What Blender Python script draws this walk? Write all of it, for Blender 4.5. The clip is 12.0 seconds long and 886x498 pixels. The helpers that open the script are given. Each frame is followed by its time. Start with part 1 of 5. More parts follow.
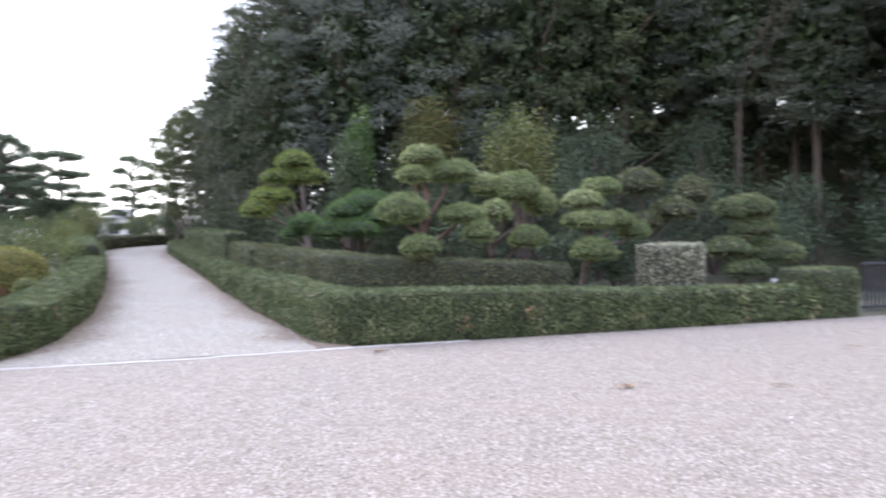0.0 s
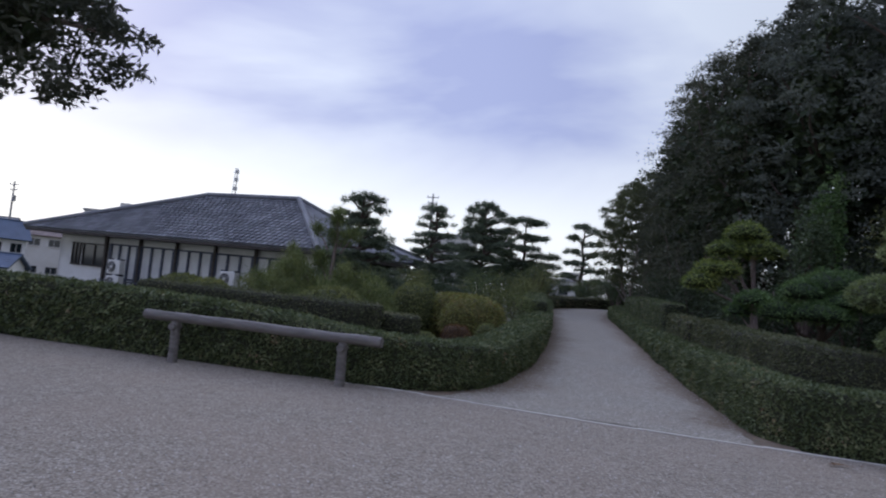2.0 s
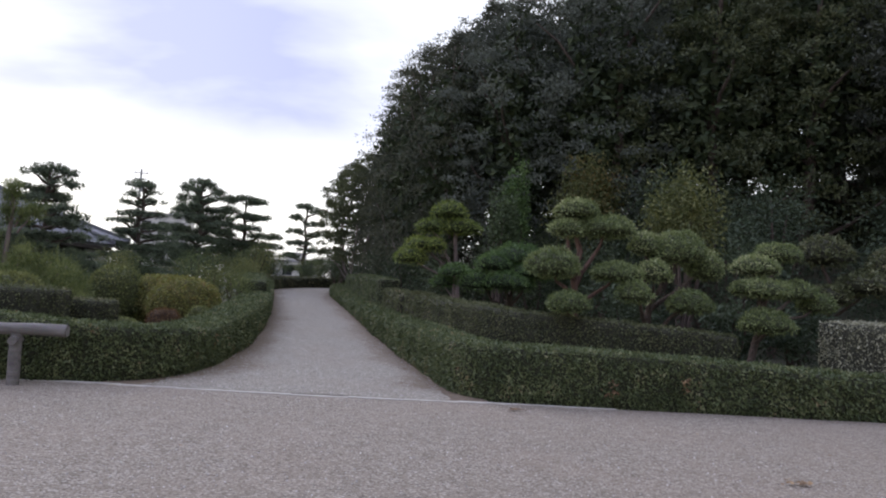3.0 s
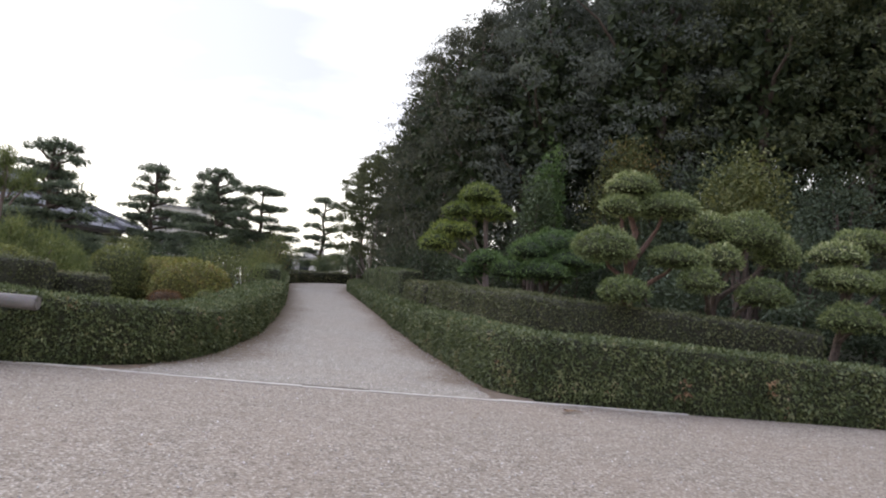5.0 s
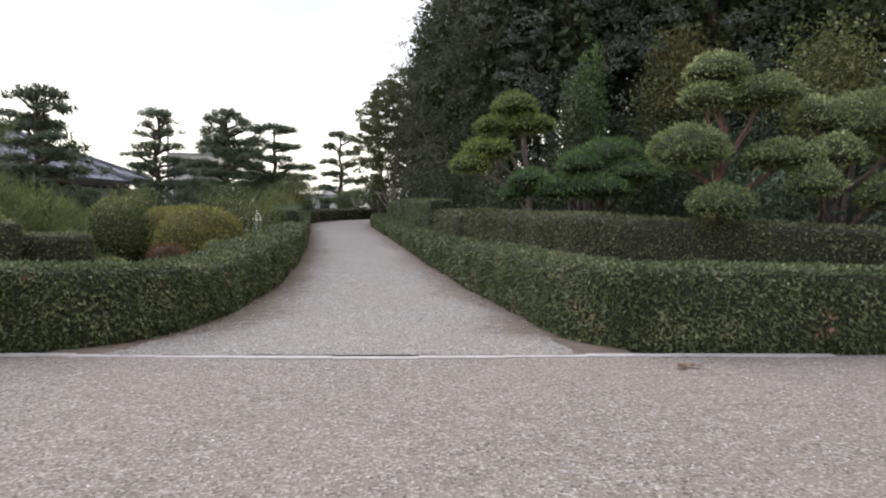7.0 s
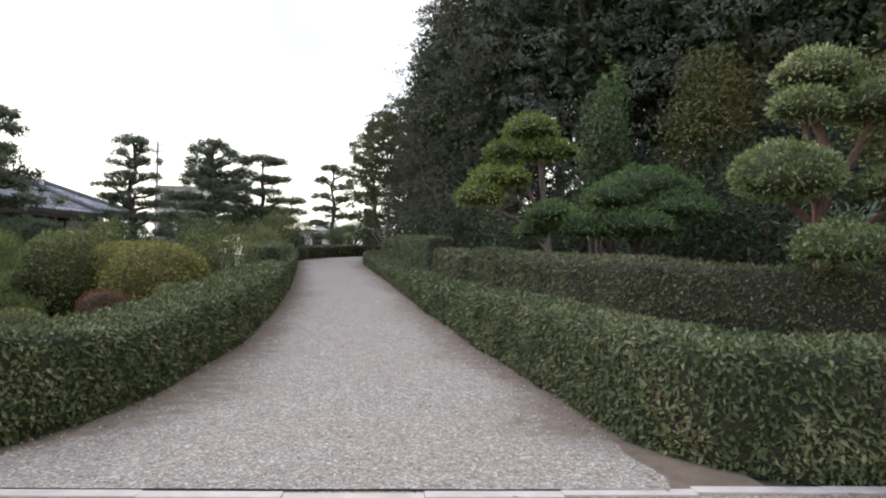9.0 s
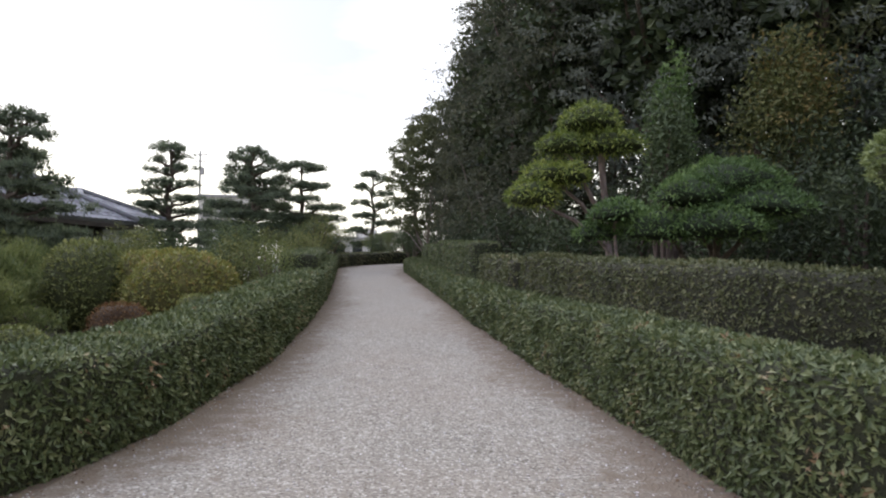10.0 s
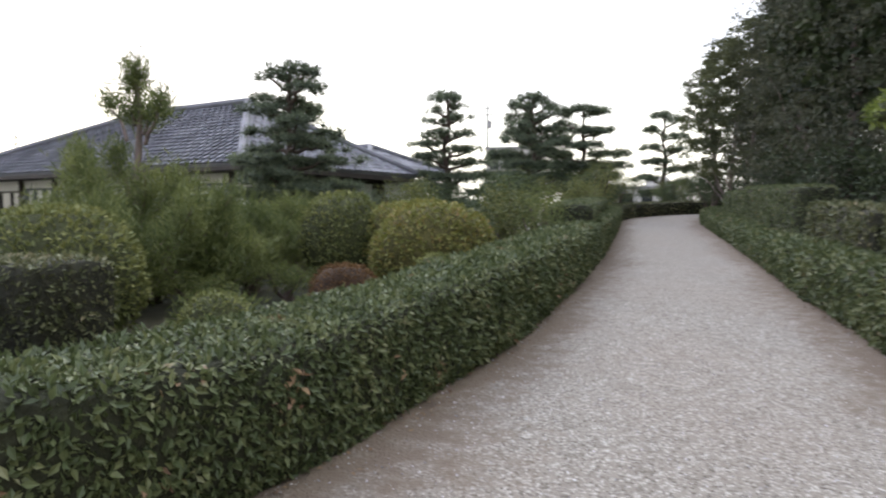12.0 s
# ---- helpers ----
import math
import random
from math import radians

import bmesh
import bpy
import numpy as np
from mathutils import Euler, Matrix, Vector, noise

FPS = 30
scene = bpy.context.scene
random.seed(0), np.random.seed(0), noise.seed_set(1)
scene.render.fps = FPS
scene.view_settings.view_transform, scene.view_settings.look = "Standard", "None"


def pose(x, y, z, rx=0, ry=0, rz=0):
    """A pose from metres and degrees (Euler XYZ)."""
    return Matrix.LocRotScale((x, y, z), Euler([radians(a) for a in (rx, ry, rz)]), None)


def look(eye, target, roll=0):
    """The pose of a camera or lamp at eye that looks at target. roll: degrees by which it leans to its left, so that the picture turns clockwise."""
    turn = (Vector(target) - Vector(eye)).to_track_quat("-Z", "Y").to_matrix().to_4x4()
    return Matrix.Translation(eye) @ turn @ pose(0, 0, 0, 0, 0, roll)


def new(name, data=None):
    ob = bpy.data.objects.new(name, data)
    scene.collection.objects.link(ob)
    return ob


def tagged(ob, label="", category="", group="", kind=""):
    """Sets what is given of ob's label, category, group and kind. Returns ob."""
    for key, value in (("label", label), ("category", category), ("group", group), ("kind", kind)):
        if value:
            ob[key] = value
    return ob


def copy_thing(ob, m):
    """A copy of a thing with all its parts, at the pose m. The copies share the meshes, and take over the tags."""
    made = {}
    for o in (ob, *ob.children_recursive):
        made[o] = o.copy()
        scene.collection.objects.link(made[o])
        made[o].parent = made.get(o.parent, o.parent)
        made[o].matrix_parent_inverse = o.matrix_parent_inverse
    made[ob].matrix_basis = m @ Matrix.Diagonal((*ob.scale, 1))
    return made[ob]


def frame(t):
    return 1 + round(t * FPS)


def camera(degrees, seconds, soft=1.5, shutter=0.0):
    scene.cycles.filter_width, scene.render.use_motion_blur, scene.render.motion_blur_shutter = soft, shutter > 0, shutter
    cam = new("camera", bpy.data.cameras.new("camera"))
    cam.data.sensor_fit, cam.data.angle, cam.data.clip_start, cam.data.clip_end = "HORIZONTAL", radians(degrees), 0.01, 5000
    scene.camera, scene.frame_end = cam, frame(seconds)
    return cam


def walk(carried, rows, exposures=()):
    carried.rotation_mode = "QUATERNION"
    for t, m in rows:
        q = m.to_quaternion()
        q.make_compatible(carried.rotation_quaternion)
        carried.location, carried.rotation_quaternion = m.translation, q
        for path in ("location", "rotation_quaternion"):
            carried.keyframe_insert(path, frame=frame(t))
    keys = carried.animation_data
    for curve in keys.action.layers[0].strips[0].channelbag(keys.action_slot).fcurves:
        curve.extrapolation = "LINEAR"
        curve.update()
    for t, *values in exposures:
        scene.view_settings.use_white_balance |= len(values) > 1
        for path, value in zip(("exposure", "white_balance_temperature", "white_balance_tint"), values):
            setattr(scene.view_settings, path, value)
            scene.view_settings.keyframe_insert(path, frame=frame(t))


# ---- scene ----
cam = camera(66.9, 12.0, soft=2.0, shutter=0.2)
PATH = [
    (0, (-1.598, -10.924, 1.739), (-0.966, -9.026, 1.714), -0.6),
    (0.5, (-1.614, -10.726, 1.702), (-1.77, -8.732, 1.706), 2.3),
    (1, (-1.679, -10.567, 1.692), (-2.393, -8.699, 1.731), 5.3),
    (1.5, (-1.653, -10.544, 1.691), (-2.41, -8.695, 1.778), 6.5),
    (2, (-1.557, -10.541, 1.688), (-2.182, -8.645, 1.816), 5.9),
    (2.5, (-1.38, -10.561, 1.66), (-1.64, -8.581, 1.781), 4.8),
    (3, (-1.343, -10.538, 1.628), (-1.168, -8.55, 1.766), 3.7),
    (5, (-1.485, -8.831, 1.274), (-1.361, -6.84, 1.416), 5.0),
    (5.5, (-1.621, -8.396, 1.246), (-1.586, -6.398, 1.344), 4.5),
    (6, (-1.646, -7.908, 1.255), (-1.553, -5.91, 1.269), 2.6),
    (6.5, (-1.713, -7.312, 1.288), (-1.639, -5.313, 1.251), 1.3),
    (7, (-1.723, -6.719, 1.315), (-1.653, -4.722, 1.24), 0.4),
    (9, (-1.817, -4.24, 1.418), (-1.73, -2.242, 1.453), 1.0),
    (9.5, (-1.848, -3.565, 1.432), (-1.838, -1.565, 1.472), 0.9),
    (10, (-1.935, -2.949, 1.427), (-1.967, -0.95, 1.48), 0.6),
    (10.5, (-1.882, -2.296, 1.427), (-2.015, -0.302, 1.497), -0.4),
    (11, (-1.928, -1.671, 1.433), (-2.108, 0.321, 1.384), -0.4),
    (11.5, (-1.934, -1.029, 1.445), (-2.379, 0.919, 1.341), 0.3),
    (12, (-2.142, -0.407, 1.461), (-2.991, 1.401, 1.361), 0.3),
]
EXPOSURES = [(0, 1.42, 6330, 7), (0.4, 1.1, 6330, 7), (0.7, 0.72, 6350, 8), (1.0, 0.06, 6380, 8), (1.3, -0.44, 5980, 8), (1.5, -0.54, 5920, 8), (2.0, -0.62, 5850, 8), (2.5, -0.53, 6000, 8), (3.0, 0.0, 6500, 8), (3.3, 0.2, 6600, 7), (5.0, 0.44, 7030, 6), (7.0, 0.51, 7080, 5), (9.0, 0.55, 7030, 4), (10.0, 0.5, 7020, 4), (11.0, 0.47, 7010, 3), (12.0, 0.68, 7000, 3)]
walk(cam, [(t, look(eye, target, roll)) for t, eye, target, roll in PATH], EXPOSURES)

# ---- light ----


def make_world():
    world = bpy.data.worlds.new("evening_sky")
    scene.world = world
    world.use_nodes = True
    nt = world.node_tree
    nt.nodes.clear()
    out = nt.nodes.new("ShaderNodeOutputWorld")
    bg = nt.nodes.new("ShaderNodeBackground")
    sky = nt.nodes.new("ShaderNodeTexSky")
    sky.sky_type = "NISHITA"
    sky.sun_disc = False
    sky.sun_elevation = radians(24)
    sky.sun_rotation = radians(-60)
    sky.dust_density = 3.0
    tint = nt.nodes.new("ShaderNodeVectorMath")
    tint.operation = "SCALE"
    tint.inputs["Scale"].default_value = SKY_BLUE
    co = nt.nodes.new("ShaderNodeTexCoord")
    squash = nt.nodes.new("ShaderNodeMapping")
    squash.inputs["Scale"].default_value = (1.0, 1.0, 2.6)
    squash.inputs["Location"].default_value = (1.9, 0.6, 0.3)
    n1 = nt.nodes.new("ShaderNodeTexNoise")
    n1.inputs["Scale"].default_value = 1.7
    n1.inputs["Detail"].default_value = 5
    n1.inputs["Roughness"].default_value = 0.5
    n1.inputs["Distortion"].default_value = 0.5
    ramp = nt.nodes.new("ShaderNodeValToRGB")
    ramp.color_ramp.elements[0].position = 0.49
    ramp.color_ramp.elements[0].color = (0.63, 0.665, 1.02, 1)
    ramp.color_ramp.elements[1].position = 0.77
    ramp.color_ramp.elements[1].color = (1.2, 1.22, 1.36, 1)
    sep = nt.nodes.new("ShaderNodeSeparateXYZ")
    low = nt.nodes.new("ShaderNodeMapRange")
    low.inputs["From Min"].default_value = 0.10
    low.inputs["From Max"].default_value = 0.24
    low.inputs["To Min"].default_value = 1.0
    low.inputs["To Max"].default_value = 0.0
    glow = nt.nodes.new("ShaderNodeMix")
    glow.data_type = "RGBA"
    glow.inputs["B"].default_value = (1.6, 1.56, 1.54, 1)
    mix = nt.nodes.new("ShaderNodeMix")
    mix.data_type = "RGBA"
    mix.inputs["Factor"].default_value = 0.85
    link = nt.links.new
    link(co.outputs["Generated"], squash.inputs["Vector"])
    link(squash.outputs["Vector"], n1.inputs["Vector"])
    trend = nt.nodes.new("ShaderNodeVectorMath")
    trend.operation = "DOT_PRODUCT"
    trend.inputs[1].default_value = (0.2, 0.16, 0.0)
    thin = nt.nodes.new("ShaderNodeMath")
    thin.operation = "ADD"
    link(co.outputs["Generated"], trend.inputs[0])
    link(n1.outputs["Fac"], thin.inputs[0])
    link(trend.outputs["Value"], thin.inputs[1])
    link(thin.outputs["Value"], ramp.inputs["Fac"])
    link(co.outputs["Generated"], sep.inputs["Vector"])
    link(sep.outputs["Z"], low.inputs["Value"])
    link(low.outputs["Result"], glow.inputs["Factor"])
    link(ramp.outputs["Color"], glow.inputs["A"])
    link(sky.outputs["Color"], tint.inputs[0])
    link(tint.outputs["Vector"], mix.inputs["A"])
    link(glow.outputs["Result"], mix.inputs["B"])
    link(mix.outputs["Result"], bg.inputs["Color"])
    zenith = nt.nodes.new("ShaderNodeMapRange")
    zenith.inputs["From Min"].default_value, zenith.inputs["From Max"].default_value = 0.42, 0.9
    zenith.inputs["To Min"].default_value, zenith.inputs["To Max"].default_value = SKY_POWER, SKY_POWER * 2.5
    link(sep.outputs["Z"], zenith.inputs["Value"])
    west = nt.nodes.new("ShaderNodeVectorMath")
    west.operation = "DOT_PRODUCT"
    west.inputs[1].default_value = (-0.96, 0.28, 0.0)
    dusk = nt.nodes.new("ShaderNodeMapRange")
    dusk.inputs["From Min"].default_value, dusk.inputs["From Max"].default_value = -0.7, 0.5
    dusk.inputs["To Min"].default_value, dusk.inputs["To Max"].default_value = 0.5, 1.0
    both = nt.nodes.new("ShaderNodeMath")
    both.operation = "MULTIPLY"
    link(co.outputs["Generated"], west.inputs[0])
    link(west.outputs["Value"], dusk.inputs["Value"])
    link(zenith.outputs["Result"], both.inputs[0])
    link(dusk.outputs["Result"], both.inputs[1])
    link(both.outputs["Value"], bg.inputs["Strength"])
    link(bg.outputs["Background"], out.inputs["Surface"])


SKY_BLUE, SKY_POWER = 0.1, 1.15
make_world()
sun = new("sun", bpy.data.lights.new("sun", "SUN"))
sun.data.energy, sun.data.angle, sun.data.color = 0.6, radians(25), (1.0, 0.95, 0.88)
sun.matrix_world = look((-30, 40, 32), (0, 0, 0))


# ---- materials ----
LEAF_GAIN = 1.4


def material(name):
    m = bpy.data.materials.new(name)
    m.use_nodes = True
    nt = m.node_tree
    return m, nt, nt.nodes["Principled BSDF"], nt.links.new


def ramp_node(nt, stops):
    r = nt.nodes.new("ShaderNodeValToRGB")
    while len(r.color_ramp.elements) < len(stops):
        r.color_ramp.elements.new(0.5)
    for e, (p, c) in zip(r.color_ramp.elements, stops):
        e.position, e.color = p, (*c, 1)
    return r


def noise_node(nt, scale, detail=3, rough=0.55):
    n = nt.nodes.new("ShaderNodeTexNoise")
    n.inputs["Scale"].default_value, n.inputs["Detail"].default_value, n.inputs["Roughness"].default_value = scale, detail, rough
    return n


def position_node(nt, link, *targets):
    g = nt.nodes.new("ShaderNodeNewGeometry")
    for n in targets:
        link(g.outputs["Position"], n.inputs["Vector"])
    return g


def mix_node(nt, mode="MIX", factor=0.5):
    m = nt.nodes.new("ShaderNodeMix")
    m.data_type, m.blend_type = "RGBA", mode
    m.inputs["Factor"].default_value = factor
    return m


def bump_node(nt, link, height, bsdf, strength, distance):
    b = nt.nodes.new("ShaderNodeBump")
    b.inputs["Strength"].default_value, b.inputs["Distance"].default_value = strength, distance
    link(height, b.inputs["Height"])
    link(b.outputs["Normal"], bsdf.inputs["Normal"])


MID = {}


def shaded_inside(leaf, k):
    """The inside of a clipped plant: its leaf colour dimmed to paint in shade."""
    key = leaf.name + "_shaded_inside_%d" % round(k * 100)
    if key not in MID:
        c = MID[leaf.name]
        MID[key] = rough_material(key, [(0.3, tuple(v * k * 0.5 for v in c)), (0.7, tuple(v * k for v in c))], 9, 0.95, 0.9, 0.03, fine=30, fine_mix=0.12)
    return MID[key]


def leaf_material(name, stops, rough=0.45, patch=0.5, see=0.18, patch_size=0.9):
    """Leaves: every leaf its own shade, and broad patches of lighter and darker growth."""
    m, nt, bsdf, link = material(name)
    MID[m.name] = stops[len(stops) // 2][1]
    r = ramp_node(nt, [(p, tuple(LEAF_GAIN * v for v in c)) for p, c in stops])
    n = noise_node(nt, patch_size, 3)
    g = position_node(nt, link, n)
    add = nt.nodes.new("ShaderNodeMath")
    add.operation = "MULTIPLY_ADD"
    add.inputs[1].default_value = 1 - patch * 0.6
    half = nt.nodes.new("ShaderNodeMapRange")
    half.inputs["From Min"].default_value, half.inputs["From Max"].default_value = 0.3, 0.7
    half.inputs["To Min"].default_value, half.inputs["To Max"].default_value = -0.2 * patch, 0.8 * patch
    link(g.outputs["Random Per Island"], add.inputs[0])
    link(n.outputs["Fac"], half.inputs["Value"])
    link(half.outputs["Result"], add.inputs[2])
    link(add.outputs["Value"], r.inputs["Fac"])
    link(r.outputs["Color"], bsdf.inputs["Base Color"])
    bsdf.inputs["Roughness"].default_value = rough
    bsdf.inputs["Specular IOR Level"].default_value = 0.34
    tr = nt.nodes.new("ShaderNodeBsdfTranslucent")
    mx = nt.nodes.new("ShaderNodeMixShader")
    mx.inputs["Fac"].default_value = see
    link(r.outputs["Color"], tr.inputs["Color"])
    link(bsdf.outputs["BSDF"], mx.inputs[1])
    link(tr.outputs["BSDF"], mx.inputs[2])
    link(mx.outputs["Shader"], nt.nodes["Material Output"].inputs["Surface"])
    return m


def rough_material(name, stops, scale, rough=0.85, bump=0.4, dist=0.01, fine=None, fine_mix=0.35, metal=0.0, stretch=None, rand=0.0):
    """A worn surface: large patches by noise, a fine grain over it, and relief."""
    m, nt, bsdf, link = material(name)
    n = noise_node(nt, scale, 5)
    f = noise_node(nt, fine or scale * 14, 3)
    g = position_node(nt, link, f)
    if stretch:
        mp = nt.nodes.new("ShaderNodeMapping")
        mp.inputs["Scale"].default_value = stretch
        link(g.outputs["Position"], mp.inputs["Vector"])
        link(mp.outputs["Vector"], n.inputs["Vector"])
    else:
        link(g.outputs["Position"], n.inputs["Vector"])
    r = ramp_node(nt, stops)
    mx = mix_node(nt, "OVERLAY", fine_mix)
    link(n.outputs["Fac"], r.inputs["Fac"])
    link(r.outputs["Color"], mx.inputs["A"])
    link(f.outputs["Color"], mx.inputs["B"])
    last = mx.outputs["Result"]
    if rand:
        hs = nt.nodes.new("ShaderNodeHueSaturation")
        mr = nt.nodes.new("ShaderNodeMapRange")
        mr.inputs["To Min"].default_value, mr.inputs["To Max"].default_value = 1 - rand, 1 + rand
        link(g.outputs["Random Per Island"], mr.inputs["Value"])
        link(mr.outputs["Result"], hs.inputs["Value"])
        link(last, hs.inputs["Color"])
        last = hs.outputs["Color"]
    link(last, bsdf.inputs["Base Color"])
    bsdf.inputs["Roughness"].default_value, bsdf.inputs["Metallic"].default_value = rough, metal
    bump_node(nt, link, f.outputs["Fac"], bsdf, bump, dist)
    return m


def gravel_material(name, light, mid, dark, dirt_amount):
    """Fine crushed gravel: single stones of many greys, trodden patches, some earth."""
    m, nt, bsdf, link = material(name)
    v = nt.nodes.new("ShaderNodeTexVoronoi")
    v.inputs["Scale"].default_value = 56
    v2 = nt.nodes.new("ShaderNodeTexVoronoi")
    v2.inputs["Scale"].default_value = 34
    big = noise_node(nt, 0.55, 4)
    mid_n = noise_node(nt, 5, 4)
    position_node(nt, link, v, v2, big, mid_n)
    sep = nt.nodes.new("ShaderNodeSeparateColor")
    link(v.outputs["Color"], sep.inputs["Color"])
    r = ramp_node(nt, [(0.0, dark), (0.22, mid), (0.72, mid), (0.95, light)])
    link(sep.outputs["Red"], r.inputs["Fac"])
    r2 = ramp_node(nt, [(0.3, (0.62, 0.6, 0.58)), (0.65, (1.0, 1.0, 1.0))])
    link(mid_n.outputs["Fac"], r2.inputs["Fac"])
    m1 = mix_node(nt, "MULTIPLY", 0.45)
    link(r.outputs["Color"], m1.inputs["A"])
    link(r2.outputs["Color"], m1.inputs["B"])
    r3 = ramp_node(nt, [(0.42, (0, 0, 0)), (0.75, (1, 1, 1))])
    link(big.outputs["Fac"], r3.inputs["Fac"])
    mm = nt.nodes.new("ShaderNodeMath")
    mm.operation = "MULTIPLY"
    mm.inputs[1].default_value = dirt_amount
    link(r3.outputs["Color"], mm.inputs[0])
    m2 = mix_node(nt, "MIX")
    m2.inputs["B"].default_value = (0.27, 0.21, 0.155, 1)
    link(mm.outputs["Value"], m2.inputs["Factor"])
    link(m1.outputs["Result"], m2.inputs["A"])
    # earth trodden in among the stones along the margins
    margin = nt.nodes.new("ShaderNodeAttribute")
    margin.attribute_name = "margin"
    patchy = nt.nodes.new("ShaderNodeMath")
    patchy.operation = "MULTIPLY_ADD"
    patchy.inputs[1].default_value = 1.5
    patchy.inputs[2].default_value = -0.75
    link(mid_n.outputs["Fac"], patchy.inputs[0])
    both = nt.nodes.new("ShaderNodeMath")
    both.operation = "ADD"
    link(margin.outputs["Fac"], both.inputs[0])
    link(patchy.outputs["Value"], both.inputs[1])
    cover = nt.nodes.new("ShaderNodeMapRange")
    cover.inputs["From Min"].default_value, cover.inputs["From Max"].default_value = 0.28, 0.78
    cover.inputs["To Max"].default_value = 0.92
    link(both.outputs["Value"], cover.inputs["Value"])
    m3 = mix_node(nt, "MIX")
    m3.inputs["B"].default_value = (0.145, 0.108, 0.071, 1)
    link(cover.outputs["Result"], m3.inputs["Factor"])
    link(m2.outputs["Result"], m3.inputs["A"])
    link(m3.outputs["Result"], bsdf.inputs["Base Color"])
    bsdf.inputs["Roughness"].default_value = 0.9
    ad = nt.nodes.new("ShaderNodeMath")
    ad.operation = "ADD"
    link(v.outputs["Distance"], ad.inputs[0])
    link(v2.outputs["Distance"], ad.inputs[1])
    bump_node(nt, link, ad.outputs["Value"], bsdf, 0.9, 0.012)
    return m


GRAVEL = gravel_material("pale_gravel", (0.43, 0.39, 0.326), (0.24, 0.203, 0.153), (0.085, 0.069, 0.051), 0.36)
GRAVEL_PATH = gravel_material("path_gravel", (0.50, 0.472, 0.4), (0.258, 0.233, 0.184), (0.088, 0.075, 0.056), 0.26)
EDGE = rough_material("earth_edge", [(0.3, (0.1, 0.073, 0.048)), (0.7, (0.21, 0.162, 0.11))], 3, 0.95, 0.8, 0.02, fine=70, fine_mix=0.5)
MOSS = rough_material("mossy_ground", [(0.35, (0.05, 0.055, 0.03)), (0.7, (0.11, 0.10, 0.06))], 0.7, 0.95, 0.8, 0.03, fine=30)
KERB = rough_material("kerb_stone", [(0.3, (0.34, 0.312, 0.262)), (0.7, (0.46, 0.427, 0.366))], 4, 0.85, 0.4, 0.004, fine=120, rand=0.1)
LOG = rough_material("weathered_log", [(0.3, (0.10, 0.09, 0.08)), (0.7, (0.2, 0.184, 0.166))], 5, 0.85, 0.5, 0.006, fine=60, stretch=(0.4, 4, 4))
BARK = rough_material("dark_bark", [(0.3, (0.05, 0.036, 0.026)), (0.7, (0.14, 0.105, 0.08))], 7, 0.95, 0.9, 0.03, fine=50, stretch=(4, 4, 0.6))
BARK_PALE = rough_material("grey_bark", [(0.3, (0.13, 0.10, 0.085)), (0.7, (0.27, 0.21, 0.18))], 6, 0.9, 0.7, 0.02, fine=45, stretch=(4, 4, 0.6))
BARK_RED = rough_material("reddish_pine_bark", [(0.3, (0.09, 0.052, 0.04)), (0.7, (0.2, 0.125, 0.095))], 8, 0.95, 0.9, 0.02, fine=45, stretch=(4, 4, 0.6))
HEDGE_LEAF = leaf_material("hedge_leaf", [(0.0, (0.033, 0.045, 0.016)), (0.3, (0.06, 0.078, 0.03)), (0.6, (0.09, 0.109, 0.044)), (0.86, (0.138, 0.151, 0.065)), (0.96, (0.209, 0.209, 0.109)), (1.0, (0.194, 0.128, 0.072))], 0.47, patch=0.6, patch_size=2.2)
HEDGE_LEAF_DARK = leaf_material("tall_hedge_leaf", [(0.0, (0.039, 0.046, 0.019)), (0.5, (0.083, 0.093, 0.039)), (0.85, (0.128, 0.128, 0.062)), (1.0, (0.199, 0.167, 0.095))], 0.55)
# Palest stop: glossy leaf highlights painted into the colour of random leaves.
TOPIARY_LEAF = leaf_material("topiary_leaf", [(0.0, (0.06, 0.082, 0.029)), (0.5, (0.121, 0.152, 0.055)), (0.8, (0.192, 0.222, 0.088)), (1.0, (0.343, 0.35, 0.185))], 0.38)
YELLOW_LEAF = leaf_material("yellow_green_needle", [(0.0, (0.045, 0.07, 0.015)), (0.5, (0.115, 0.15, 0.03)), (1.0, (0.24, 0.26, 0.06))], 0.5)
GREEN_LEAF = leaf_material("deep_green_leaf", [(0.0, (0.033, 0.062, 0.018)), (0.5, (0.066, 0.11, 0.032)), (1.0, (0.127, 0.182, 0.055))], 0.6)
GREY_LEAF = leaf_material("pale_variegated_leaf", [(0.0, (0.098, 0.098, 0.059)), (0.5, (0.21, 0.207, 0.133)), (1.0, (0.42, 0.406, 0.294))], 0.6)
DOME_LEAF = leaf_material("azalea_leaf", [(0.0, (0.066, 0.083, 0.026)), (0.5, (0.125, 0.14, 0.047)), (1.0, (0.211, 0.21, 0.069))], 0.6)
GOLD_LEAF = leaf_material("golden_azalea_leaf", [(0.0, (0.09, 0.102, 0.029)), (0.4, (0.15, 0.162, 0.043)), (0.75, (0.198, 0.18, 0.05)), (1.0, (0.204, 0.126, 0.048))], 0.5, patch_size=4.0)
RED_LEAF = leaf_material("reddish_leaf", [(0.0, (0.061, 0.032, 0.013)), (0.5, (0.111, 0.062, 0.026)), (1.0, (0.171, 0.102, 0.04))], 0.85)
MAPLE_LEAF = leaf_material("turning_maple_leaf", [(0.0, (0.054, 0.069, 0.024)), (0.6, (0.101, 0.109, 0.036)), (1.0, (0.172, 0.119, 0.04))], 0.55, see=0.28, patch_size=0.6)
